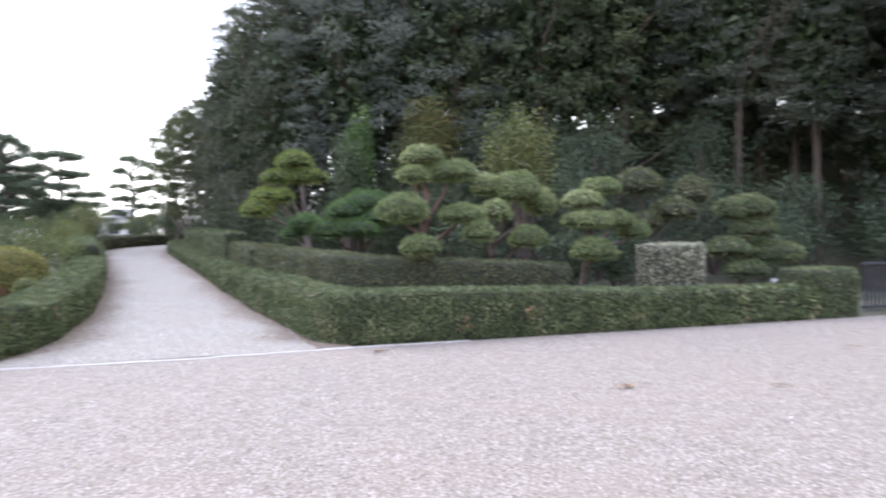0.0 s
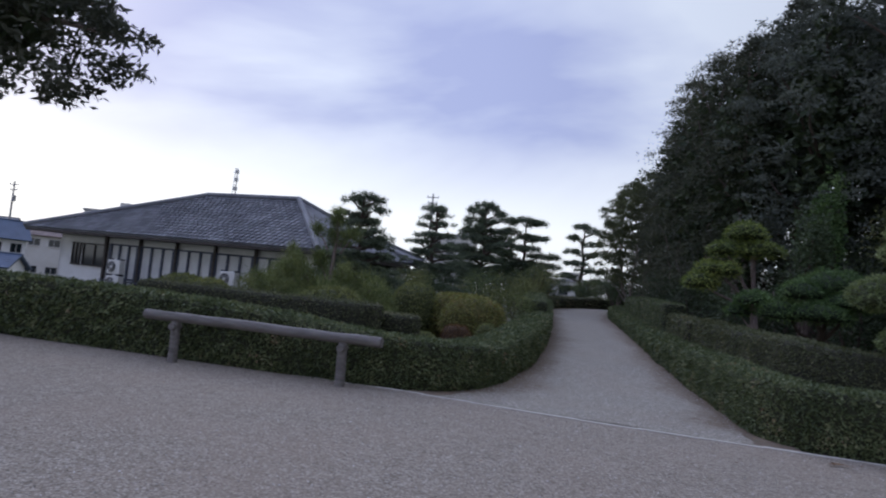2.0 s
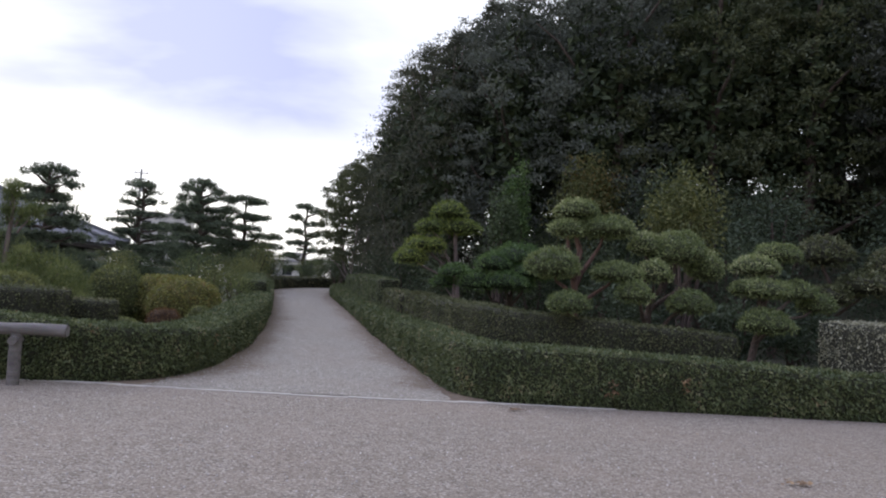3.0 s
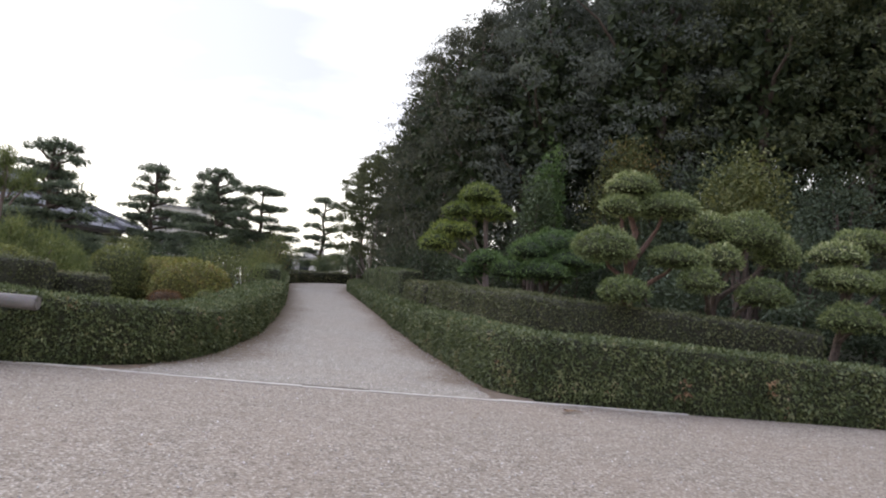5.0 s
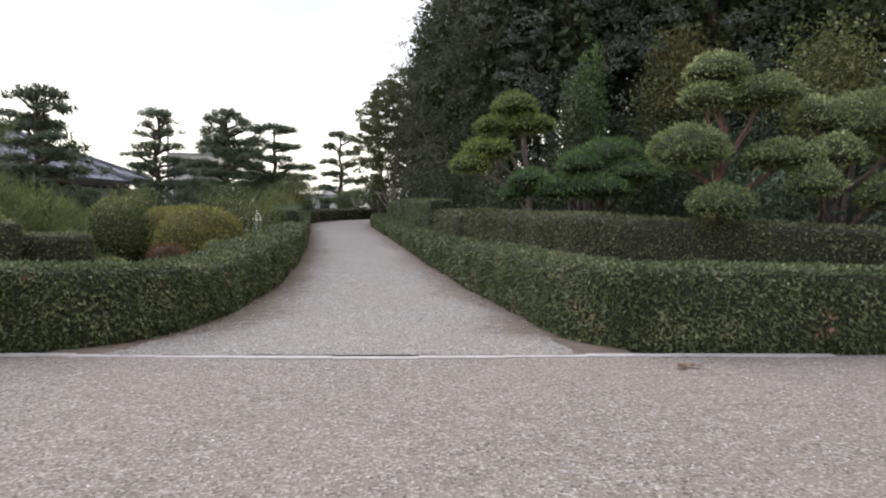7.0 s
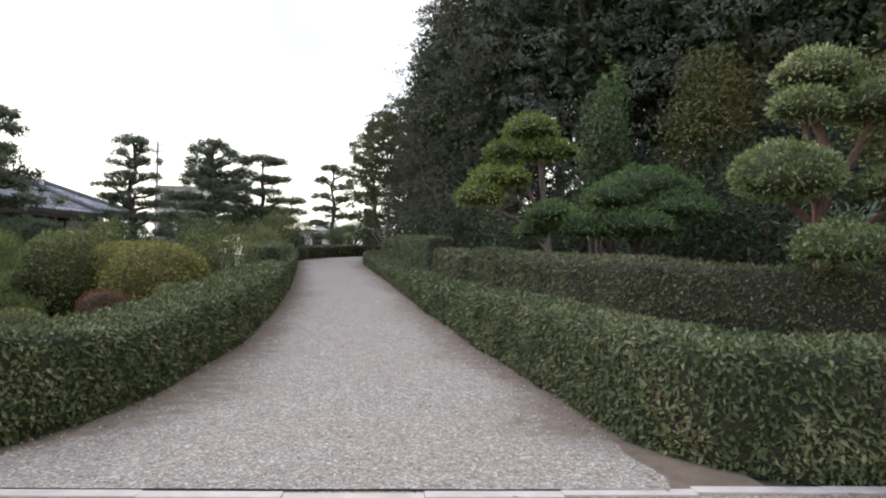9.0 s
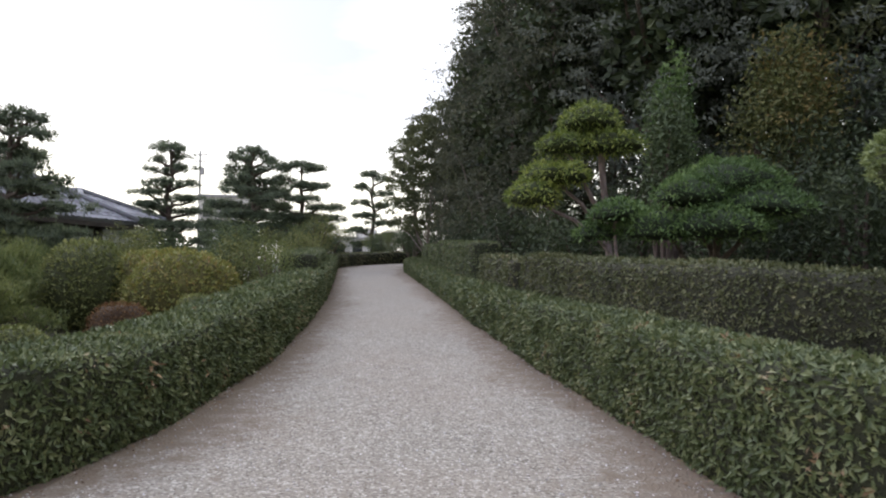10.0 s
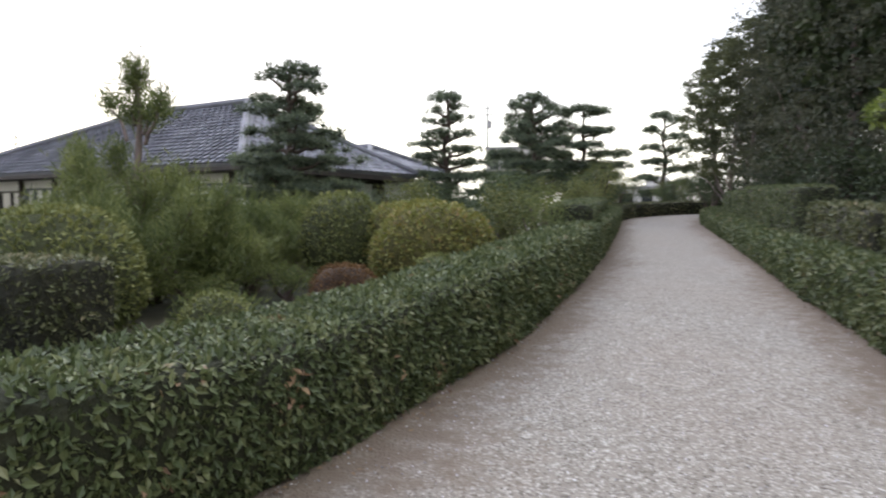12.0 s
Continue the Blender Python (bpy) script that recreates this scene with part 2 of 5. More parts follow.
OLIVE_LEAF = leaf_material("olive_leaf", [(0.0, (0.044, 0.056, 0.016)), (0.5, (0.089, 0.099, 0.031)), (1.0, (0.155, 0.155, 0.05))], 0.55)
PINE_NEEDLE = leaf_material("pine_needle", [(0.0, (0.042, 0.056, 0.034)), (0.5, (0.09, 0.112, 0.07)), (1.0, (0.155, 0.18, 0.108))], 0.55, see=0.45)
PINE_YOUNG = leaf_material("young_pine_needle", [(0.0, (0.045, 0.062, 0.02)), (0.5, (0.098, 0.12, 0.04)), (1.0, (0.19, 0.205, 0.07))], 0.55, see=0.4, patch_size=1.6)
FOREST_LEAF = leaf_material("forest_leaf", [(0.0, (0.019, 0.022, 0.014)), (0.5, (0.04, 0.045, 0.029)), (1.0, (0.074, 0.078, 0.051))], 0.6, patch=0.95, see=0.25, patch_size=0.35)
# Leaf green darkened as shade: shrubs behind the yellow tree, crown insides, deep trees.
SHADED_LEAF = leaf_material("shaded_leaf", [(0.0, (0.018, 0.026, 0.011)), (0.5, (0.034, 0.048, 0.02)), (1.0, (0.062, 0.077, 0.032))], 0.6)
WOOD_EDGE = leaf_material("wood_edge_leaf", [(0.0, (0.02, 0.03, 0.014)), (0.5, (0.043, 0.06, 0.031)), (1.0, (0.075, 0.097, 0.05))], 0.55, patch=0.95, patch_size=0.5)
FOREST_GREEN = leaf_material("forest_green_leaf", [(0.0, (0.029, 0.042, 0.018)), (0.5, (0.049, 0.069, 0.029)), (1.0, (0.086, 0.111, 0.047))], 0.6, patch_size=0.35)
FOREST_GREY = leaf_material("grey_green_leaf", [(0.0, (0.043, 0.051, 0.038)), (0.5, (0.075, 0.085, 0.064)), (1.0, (0.118, 0.129, 0.095))], 0.65, patch=0.95, see=0.28, patch_size=0.35)
FOREST_OLIVE = leaf_material("olive_forest_leaf", [(0.0, (0.032, 0.039, 0.016)), (0.5, (0.057, 0.066, 0.028)), (1.0, (0.095, 0.102, 0.043))], 0.6, patch=0.95, see=0.28, patch_size=0.5)
CEDAR = leaf_material("cedar_spray", [(0.0, (0.031, 0.034, 0.02)), (0.5, (0.054, 0.06, 0.036)), (1.0, (0.093, 0.092, 0.053))], 0.65, patch=0.95, see=0.25, patch_size=0.5)
LITTER = leaf_material("fallen_leaf", [(0.0, (0.05, 0.03, 0.018)), (0.5, (0.13, 0.08, 0.045)), (1.0, (0.25, 0.17, 0.09))], 0.8)
STONE_BITS = rough_material("loose_gravel", [(0.3, (0.3, 0.28, 0.255)), (0.7, (0.55, 0.52, 0.49))], 12, 0.9, 0.2, 0.002, fine=200, rand=0.45)
TILE = rough_material("grey_roof_tile", [(0.3, (0.14, 0.143, 0.15)), (0.7, (0.24, 0.243, 0.25))], 0.8, 0.75, 0.3, 0.005, fine=20, rand=0.24)
TILE.node_tree.nodes["Principled BSDF"].inputs["Specular IOR Level"].default_value = 0.15
TILE_BLUE = rough_material("blue_roof_tile", [(0.3, (0.03, 0.05, 0.09)), (0.7, (0.05, 0.08, 0.135))], 0.8, 0.5, 0.3, 0.01, fine=12, rand=0.15)
TILE_BROWN = rough_material("brown_roof_tile", [(0.3, (0.11, 0.08, 0.065)), (0.7, (0.2, 0.15, 0.125))], 0.8, 0.6, 0.3, 0.01, fine=12, rand=0.15)
PLASTER = rough_material("white_plaster", [(0.3, (0.72, 0.71, 0.68)), (0.7, (0.82, 0.81, 0.79))], 1.2, 0.85, 0.15, 0.003, fine=60, fine_mix=0.12)
CREAM = rough_material("cream_render", [(0.3, (0.62, 0.59, 0.52)), (0.7, (0.72, 0.69, 0.62))], 0.5, 0.85, 0.1, 0.003, fine=20, fine_mix=0.12)
TIMBER = rough_material("dark_timber", [(0.3, (0.03, 0.025, 0.022)), (0.7, (0.07, 0.055, 0.045))], 6, 0.7, 0.3, 0.004, fine=40)
BLUE_FRAME = rough_material("dark_blue_frame", [(0.3, (0.035, 0.045, 0.075)), (0.7, (0.06, 0.075, 0.115))], 6, 0.5, 0.1, 0.002, fine=40, fine_mix=0.1)
PANEL = rough_material("pale_blind_panel", [(0.3, (0.62, 0.62, 0.6)), (0.7, (0.76, 0.76, 0.74))], 1.5, 0.8, 0.1, 0.002, fine=40, fine_mix=0.12)
APPLIANCE = rough_material("ivory_casing", [(0.3, (0.62, 0.61, 0.57)), (0.7, (0.70, 0.69, 0.65))], 3, 0.5, 0.05, 0.001, fine=50, fine_mix=0.08)
DARK_METAL = rough_material("dark_metal", [(0.3, (0.022, 0.022, 0.025)), (0.7, (0.04, 0.04, 0.045))], 5, 0.6, 0.1, 0.002, fine=50, metal=0.2)
CONCRETE = rough_material("grey_concrete", [(0.3, (0.30, 0.29, 0.28)), (0.7, (0.42, 0.41, 0.39))], 2, 0.85, 0.2, 0.003, fine=60)
WOODS_FAR = rough_material("far_wooded_hill", [(0.3, (0.04, 0.055, 0.04)), (0.7, (0.09, 0.105, 0.075))], 0.12, 0.95, 0.8, 0.5, fine=1.2, fine_mix=0.6)
GLASS, _nt, _b, _l = material("window_glass")
_b.inputs["Base Color"].default_value, _b.inputs["Roughness"].default_value = (0.02, 0.025, 0.03, 1), 0.06


# ---- mesh helpers ----
def ground_z(x, y):
    """Height of the ground: level forecourt, the path climbing gently, a wooded mound beside it."""
    def step(a, b, v):
        k = min(1, max(0, (v - a) / (b - a)))
        return k * k * (3 - 2 * k)
    rise = 0.0 if y < 3 else (0.004 * (y - 3) ** 2 if y < 8 else 0.1 + 0.04 * (y - 8))
    rise = min(rise, 1.6) * step(-17, -9, x)
    side = x + 0.09 * max(y, 0)
    mound = 8.0 * step(3.5, 24, side) * step(7, 17, y)
    town = -3.0 * step(36, 58, -x)
    return rise + town + mound * step(-40, 0, 60 - x) * step(-30, 0, 90 - y)


class Chunk:
    """Faces gathered for one mesh: (vertices, faces, material slot, smooth)."""

    def __init__(self):
        self.parts = []

    def add(self, v, f, slot=0, smooth=False):
        self.parts.append((np.asarray(v, dtype=np.float64).reshape(-1, 3), np.asarray(f, dtype=np.int64), slot, smooth))
        return self

    def mesh(self, name, mats):
        me = bpy.data.meshes.new(name)
        V = np.concatenate([p[0] for p in self.parts])
        loops, starts, slots, smooth, off, at = [], [], [], [], 0, 0
        for v, f, slot, sm in self.parts:
            k = f.shape[1]
            loops.append((f + off).ravel())
            starts.append(at + np.arange(len(f)) * k)
            slots.append(np.full(len(f), slot))
            smooth.append(np.full(len(f), sm))
            off += len(v)
            at += len(f) * k
        loops, starts = np.concatenate(loops), np.concatenate(starts)
        me.vertices.add(len(V))
        me.vertices.foreach_set("co", V.ravel())
        me.loops.add(len(loops))
        me.loops.foreach_set("vertex_index", loops.astype(np.int32))
        me.polygons.add(len(starts))
        me.polygons.foreach_set("loop_start", starts.astype(np.int32))
        me.polygons.foreach_set("material_index", np.concatenate(slots).astype(np.int32))
        me.polygons.foreach_set("use_smooth", np.concatenate(smooth))
        for m in mats:
            me.materials.append(m)
        me.update(calc_edges=True)
        me.validate()
        return me


def part(name, source, mats, parent=None, label="", at=None, kind=""):
    """Links a bmesh, a Chunk or a mesh as one object under its thing."""
    if not isinstance(mats, (list, tuple)):
        mats = [mats]
    if isinstance(source, bmesh.types.BMesh):
        me = bpy.data.meshes.new(name)
        source.to_mesh(me)
        source.free()
        for m in mats:
            me.materials.append(m)
    elif isinstance(source, Chunk):
        me = source.mesh(name, mats)
    else:
        me = source
    ob = new(name, me)
    if at is not None:
        ob.location = at
    if parent is not None:
        ob.parent = parent
    return tagged(ob, label, kind=kind)


def thing(name, at, label, category, group="", kind="", turn=0.0):
    ob = new(name)
    ob.empty_display_size = 0.2
    ob.location = at
    ob.rotation_euler = (0, 0, radians(turn))
    return tagged(ob, label, category, group, kind)


def box(bm, c, s, bevel=0.0, turn=None):
    m = Matrix.Translation(c) @ (turn or Matrix()) @ Matrix.Diagonal((*s, 1))
    r = bmesh.ops.create_cube(bm, size=1, matrix=m)
    if bevel:
        es = list({e for v in r["verts"] for e in v.link_edges})
        bmesh.ops.bevel(bm, geom=es, offset=bevel, segments=2, affect="EDGES", profile=0.5)
    return bm


def one_box(c, s, bevel=0.0, turn=None):
    return box(bmesh.new(), c, s, bevel, turn)


def cyl(bm, a, b, r1, r2=None, seg=12):
    a, b = Vector(a), Vector(b)
    q = (b - a).to_track_quat("Z", "Y").to_matrix().to_4x4()
    bmesh.ops.create_cone(bm, cap_ends=True, segments=seg, radius1=r1, radius2=r1 if r2 is None else r2, depth=(b - a).length,
                          matrix=Matrix.Translation((a + b) / 2) @ q)
    return bm


def one_cyl(a, b, r1, r2=None, seg=12):
    return cyl(bmesh.new(), a, b, r1, r2, seg)


def tube(points, radii, sides=8, wobble=0.0, rng=None):
    """Vertices and quads of a tapering limb through the points."""
    P = np.asarray(points, float)
    n = len(P)
    T = np.gradient(P, axis=0)
    T /= np.linalg.norm(T, axis=1)[:, None]
    ref = np.array([1.0, 0.3, 0.1])
    A = np.cross(T, ref)
    A /= np.linalg.norm(A, axis=1)[:, None]
    B = np.cross(T, A)
    ang = np.arange(sides) / sides * 2 * np.pi
    R = np.asarray(radii, float)[:, None] * (1 + (wobble * (rng.random((n, sides)) - 0.5) if rng is not None else 0))
    V = P[:, None] + R[..., None] * (np.cos(ang)[None, :, None] * A[:, None] + np.sin(ang)[None, :, None] * B[:, None])
    F = [(i * sides + j, i * sides + (j + 1) % sides, (i + 1) * sides + (j + 1) % sides, (i + 1) * sides + j) for i in range(n - 1) for j in range(sides)]
    return V.reshape(-1, 3), np.array(F)


def bend(a, b, n, amount, rng):
    """A slightly crooked line of n points from a to b."""
    a, b = np.asarray(a, float), np.asarray(b, float)
    k = np.linspace(0, 1, n)[:, None]
    off = (rng.random((n, 3)) - 0.5) * amount
    off[0] = off[-1] = 0
    return a + (b - a) * k + off


def blob(c, rx, ry, rz, rng, flat=0.5, lumps=0.12, rings=9, around=16, power=1.0):
    """A clipped mass of foliage: domed above, flatter below, uneven all over."""
    th = np.linspace(0, np.pi, rings)
    ph = np.arange(around) / around * 2 * np.pi
    st, ct = np.sin(th) ** power, np.cos(th)
    D = np.stack([np.outer(st, np.cos(ph)), np.outer(st, np.sin(ph)), np.outer(ct, np.ones(around))], -1)
    seed = rng.random(3) * 50
    k = np.array([[1 + lumps * noise.noise(Vector(D[i, j] * 2.2 + seed)) * 2 for j in range(around)] for i in range(rings)])
    k[0], k[-1] = k[0].mean(), k[-1].mean()
    D = D * k[..., None]
    D[..., 2] = np.where(D[..., 2] < 0, D[..., 2] * flat, D[..., 2])
    V = np.asarray(c, float) + D * np.array([rx, ry, rz])
    F = [(i * around + j, (i + 1) * around + j, (i + 1) * around + (j + 1) % around, i * around + (j + 1) % around) for i in range(rings - 1) for j in range(around)]
    return V.reshape(-1, 3), np.array(F)


def sample(V, F, n, rng, weight=None):
    """n points with normals spread over quads, by area and a weight of the place."""
    T = np.concatenate([F[:, [0, 1, 2]], F[:, [0, 2, 3]]])
    a, b, c = V[T[:, 0]], V[T[:, 1]], V[T[:, 2]]
    N = np.cross(b - a, c - a)
    area = np.linalg.norm(N, axis=1) / 2
    w = area * (weight((a + b + c) / 3) if weight else 1)
    pick = rng.choice(len(T), n, p=w / w.sum())
    u, v = rng.random(n), rng.random(n)
    over = u + v > 1
    u[over], v[over] = 1 - u[over], 1 - v[over]
    P = a[pick] + u[:, None] * (b - a)[pick] + v[:, None] * (c - a)[pick]
    N = N[pick] / np.maximum(area[pick, None] * 2, 1e-9)
    return P, N


def unit(v):
    return v / np.maximum(np.linalg.norm(v, axis=1)[:, None], 1e-9)


def leaves(P, N, length, width, rng, out=0.6, droop=0.0, spread=1.0, tilt=0.7):
    """A folded, pointed leaf at each point: four corners, one quad."""
    n = len(P)
    L = np.broadcast_to(np.asarray(length, float), (n,))[:, None] * (0.65 + 0.7 * rng.random((n, 1)))
    Wd = L * width
    d = unit(unit(rng.normal(size=(n, 3))) * spread + N * out + np.array([0, 0, -1.0]) * droop)
    s = unit(np.cross(d, N + rng.normal(size=(n, 3)) * tilt))
    up = np.cross(s, d)
    mid = P + d * L * 0.45
    Q = np.stack([P, mid + s * Wd / 2 + up * Wd * 0.18, P + d * L - up * L * 0.08, mid - s * Wd / 2 + up * Wd * 0.18], 1)
    return Q.reshape(-1, 3), np.arange(4 * n).reshape(n, 4)


GEN = np.random.default_rng(7)

# ---- ground, forecourt, path ----
def grid_sheet(xs, ys, lift, mat, name, wave=0.0):
    V = [(x, y, ground_z(x, y) + lift + (wave * noise.noise(Vector((x * 0.8, y * 0.8, 0))) if wave else 0)) for y in ys for x in xs]
    nx = len(xs)
    F = [(j * nx + i, j * nx + i + 1, (j + 1) * nx + i + 1, (j + 1) * nx + i) for j in range(len(ys) - 1) for i in range(nx - 1)]
    return part(name, Chunk().add(V, F, 0, True), mat)


xs = [-3000, -900, -300, -130] + list(np.arange(-70, 70.1, 1.25)) + [130, 300, 900, 3000]
ys = [-3000, -900, -200, -60, -30] + list(np.arange(-15, 100.1, 1.25)) + [140, 300, 900, 3000]
tagged(grid_sheet(xs, ys, -0.02, MOSS, "ground"), "dark mossy garden soil reaching to the horizon", "ground", kind="structure")

fx = list(np.arange(-40, 40.1, 1.0))
fy = [-40, -30, -22] + list(np.arange(-16, -0.0, 0.5)) + [-0.04]
tagged(grid_sheet(fx, fy, 0.0, GRAVEL, "forecourt", 0.012), "level forecourt of fine pale grey-beige gravel", "forecourt", kind="structure")


RIGHT_EDGE = ((0.0, -0.03), (0.7, -0.09), (2.6, -0.25), (4.8, -0.53), (7.0, -0.86), (8.9, -1.08), (11.0, -1.46), (13.5, -1.76), (15.5, -2.02), (21.0, -2.78), (23.0, -3.06), (33.0, -4.5), (36.5, -4.75), (39.5, -4.5), (42.5, -3.6), (46.0, -1.6))
LEFT_EDGE = ((0.0, -4.95), (1.2, -4.66), (2.5, -4.47), (4.0, -4.49), (6.2, -4.52), (8.3, -4.72), (10.8, -4.97), (14.4, -5.42), (16.0, -5.62), (22.4, -6.62), (26.2, -7.2), (31.0, -7.97), (33.0, -8.35), (36.5, -8.8), (40.0, -8.6), (43.5, -7.4), (46.0, -6.0))


def path_right(y):
    """Edge of the gravel beside the clipped hedge on the woods' side."""
    return float(np.interp(y, [a for a, b in RIGHT_EDGE], [b for a, b in RIGHT_EDGE]))


def path_left(y):
    return float(np.interp(y, [a for a, b in LEFT_EDGE], [b for a, b in LEFT_EDGE]))


def strip(left, right, ys, lift, cols, name, mat, kind="structure"):
    V, F = [], []
    for y in ys:
        for k in range(cols + 1):
            x = left(y) + (right(y) - left(y)) * k / cols
            V.append((x, y, ground_z(x, y) + lift + 0.008 * noise.noise(Vector((x, y, 3)))))
    n = cols + 1
    for j in range(len(ys) - 1):
        for i in range(cols):
            F.append((j * n + i, j * n + i + 1, (j + 1) * n + i + 1, (j + 1) * n + i))
    return tagged(part(name, Chunk().add(V, F, 0, True), mat), kind=kind)


PY = list(np.arange(-0.1, 46.1, 0.5))
tagged(strip(lambda y: path_left(y) - 0.5, lambda y: path_right(y) + 0.5, PY, 0.004, 8, "path_edge", EDGE),
       "bare brown earth edge under the hedges along the path", "earth edge")


def worn(y, s):
    return 0.2 + 0.24 * noise.noise(Vector((y * 0.6, s, 0))) + 0.14 * noise.noise(Vector((y * 2.3, s, 4))) + 0.05 * noise.noise(Vector((y * 7, s, 2)))


path = strip(lambda y: path_left(y) + worn(y, 1) * 0.6, lambda y: path_right(y) - worn(y, 9) * 0.6, list(np.arange(-0.1, 46.1, 0.2)), 0.016, 24, "path", GRAVEL_PATH)
tagged(path, "narrow garden path of pale crushed gravel, gently climbing", "path")
margin = path.data.attributes.new("margin", "FLOAT", "POINT")
for v in path.data.vertices:
    x, y = v.co.x, v.co.y
    side = min(x - path_left(y), path_right(y) - x)
    mouth = min(1.0, max(0.0, (y - 0.2) / 1.2))
    margin.data[v.index].value = mouth * max(0.0, 1.0 - side / (1.2 + 0.8 * noise.noise(Vector((x * 0.5, y * 0.5, 7)))))

# flush kerb stones between forecourt and path
kerb = thing("kerb", (0, 0, 0), "flush pale stone kerb line at the path's mouth", "kerb", kind="structure")
kb = one_box((0, 0, 0), (0.842, 0.11, 0.12), 0.006)
kerb_mesh = bpy.data.meshes.new("kerb_stone")
kb.to_mesh(kerb_mesh)
kb.free()
kerb_mesh.materials.append(KERB)


# ---- hedges ----
def hedge_core(line, width, height, base=None):
    """A clipped hedge swept along a line of (x, y): rounded shoulders, uneven faces. height may follow the length."""
    L = np.asarray(line, float)
    seg = np.linalg.norm(np.diff(L, axis=0), axis=1)
    s = np.concatenate([[0], np.cumsum(seg)])
    k = np.arange(0, s[-1] + 0.01, 0.22)
    C = np.stack([np.interp(k, s, L[:, 0]), np.interp(k, s, L[:, 1])], 1)
    for _ in range(2):
        C[1:-1] = (C[:-2] + 2 * C[1:-1] + C[2:]) / 4
    T = np.gradient(C, axis=0)
    T /= np.linalg.norm(T, axis=1)[:, None]
    S = np.stack([T[:, 1], -T[:, 0]], 1)
    prof = [(-0.45, 0.0), (-0.5, 0.25), (-0.5, 0.6), (-0.495, 0.93), (-0.44, 0.99), (-0.15, 1.0), (0.15, 1.0), (0.44, 0.99), (0.495, 0.93), (0.5, 0.6), (0.5, 0.25), (0.45, 0.0)]
    V = []
    for i, c in enumerate(C):
        h = height(k[i] / s[-1]) if callable(height) else height
        w = width(k[i] / s[-1]) if callable(width) else width
        end = min(1, 0.75 + min(i, len(C) - 1 - i) * 0.2)
        for a, b in prof:
            p = Vector((c[0] * 1.3, c[1] * 1.3, b * 2.0 + a * 3))
            a2 = a * w * end + 0.05 * noise.noise(p) + 0.035 * noise.noise(p * 3.3)
            x, y = c + S[i] * a2
            z0 = ground_z(c[0], c[1]) if base is None else base
            V.append((x, y, z0 + b * h * (0.97 + 0.03 * end) + (0.035 * noise.noise(p * 1.1 + Vector((9, 0, 0))) if b > 0.5 else 0)))
    m, n = len(prof), len(C)
    F = [(i * m + j, i * m + j + 1, (i + 1) * m + j + 1, (i + 1) * m + j) for i in range(n - 1) for j in range(m - 1)]
    V = np.array(V)
    for e, flip in ((0, True), (n - 1, False)):
        ids = [e * m + j for j in range(m)]
        for a in range(m // 2 - 1):
            q = (ids[a], ids[a + 1], ids[m - 2 - a], ids[m - 1 - a])
            F.append(q[::-1] if flip else q)
    return V, np.array(F)


def hedge(name, line, width, height, mat, label, density, size, near=None, droop=0.25, base=None, stuff="hedge"):
    V, F = hedge_core(line, width, height, base)
    c = V[:, :2].mean(0)
    root = thing(name, (0, 0, 0), label, stuff)
    # Solid core in dimmed leaf colour: painted shade between the leaves.
    part("shaded_core", Chunk().add(V, F, 0, True), shaded_inside(mat, 0.28), root, "dark twiggy inside")
    P0 = V[F]
    area = (np.linalg.norm(np.cross(P0[:, 1] - P0[:, 0], P0[:, 2] - P0[:, 0]), axis=1)).sum()

    def weight(p):
        return np.clip(near(p), 0.33, 1) if near else np.ones(len(p))
    mean = (weight(P0.mean(1)) * np.linalg.norm(np.cross(P0[:, 1] - P0[:, 0], P0[:, 2] - P0[:, 0]), axis=1)).sum() / area
    n = int(area * density * mean)
    P, N = sample(V, F, n, GEN, weight)
    w = weight(P)
    P = P + N * (GEN.random((n, 1)) ** 2 * 0.05 - 0.022)
    hang = droop * np.clip(1 - 1.3 * N[:, 2:3], 0.0, 1.0)
    flat = np.where(N[:, 2:3] > 0.6, 0.25, 0.6)
    LV, LF = leaves(P, N, size / np.sqrt(w), 0.47, GEN, out=0.14, droop=hang, tilt=flat)
    crown = (N[:, 2] > 0.4) & (GEN.random(n) < 0.06)
    SV, SF = leaves(P[crown] + N[crown] * 0.015, N[crown], 0.9 * size / np.sqrt(w[crown]), 0.4, GEN, out=1.3, tilt=0.8)
    part("leaves", Chunk().add(LV, LF).add(SV, SF), mat, root, kind="stuff")
    return root


def near_walk(p):
    """Leaves are finer where one passes close."""
    d = np.hypot(p[:, 0] + 1.9, np.maximum(0, p[:, 1] + 0.5))
    return np.clip(9.0 / np.maximum(d, 0.1) ** 1.35, 0, 1)


right_line = [(11.3, 0.42), (8, 0.42), (5, 0.42), (2, 0.42), (0.95, 0.44), (0.5, 0.6), (0.33, 1.1)] + [(path_right(y) + 0.39, y) for y in np.arange(2, 46, 1.0)]
right_hedge = hedge("low_hedge", right_line, 0.84, lambda k: float(np.interp(k * 58, [0, 4, 9, 16, 21, 27, 58], [0.66, 0.68, 0.86, 0.88, 0.74, 0.64, 0.6])), HEDGE_LEAF,
      "low clipped evergreen hedge turning from the forecourt along the gravel path", 3200, 0.058, near_walk, droop=0.6)
left_line = [(-14.9, -0.25), (-13, -0.15), (-10, 0.1), (-7.5, 0.25), (-6, 0.35), (-5.3, 0.7), (-4.95, 1.5), (-4.85, 2.6)] + [(path_left(y) - 0.41, y) for y in np.arange(3.6, 32, 1.0)]
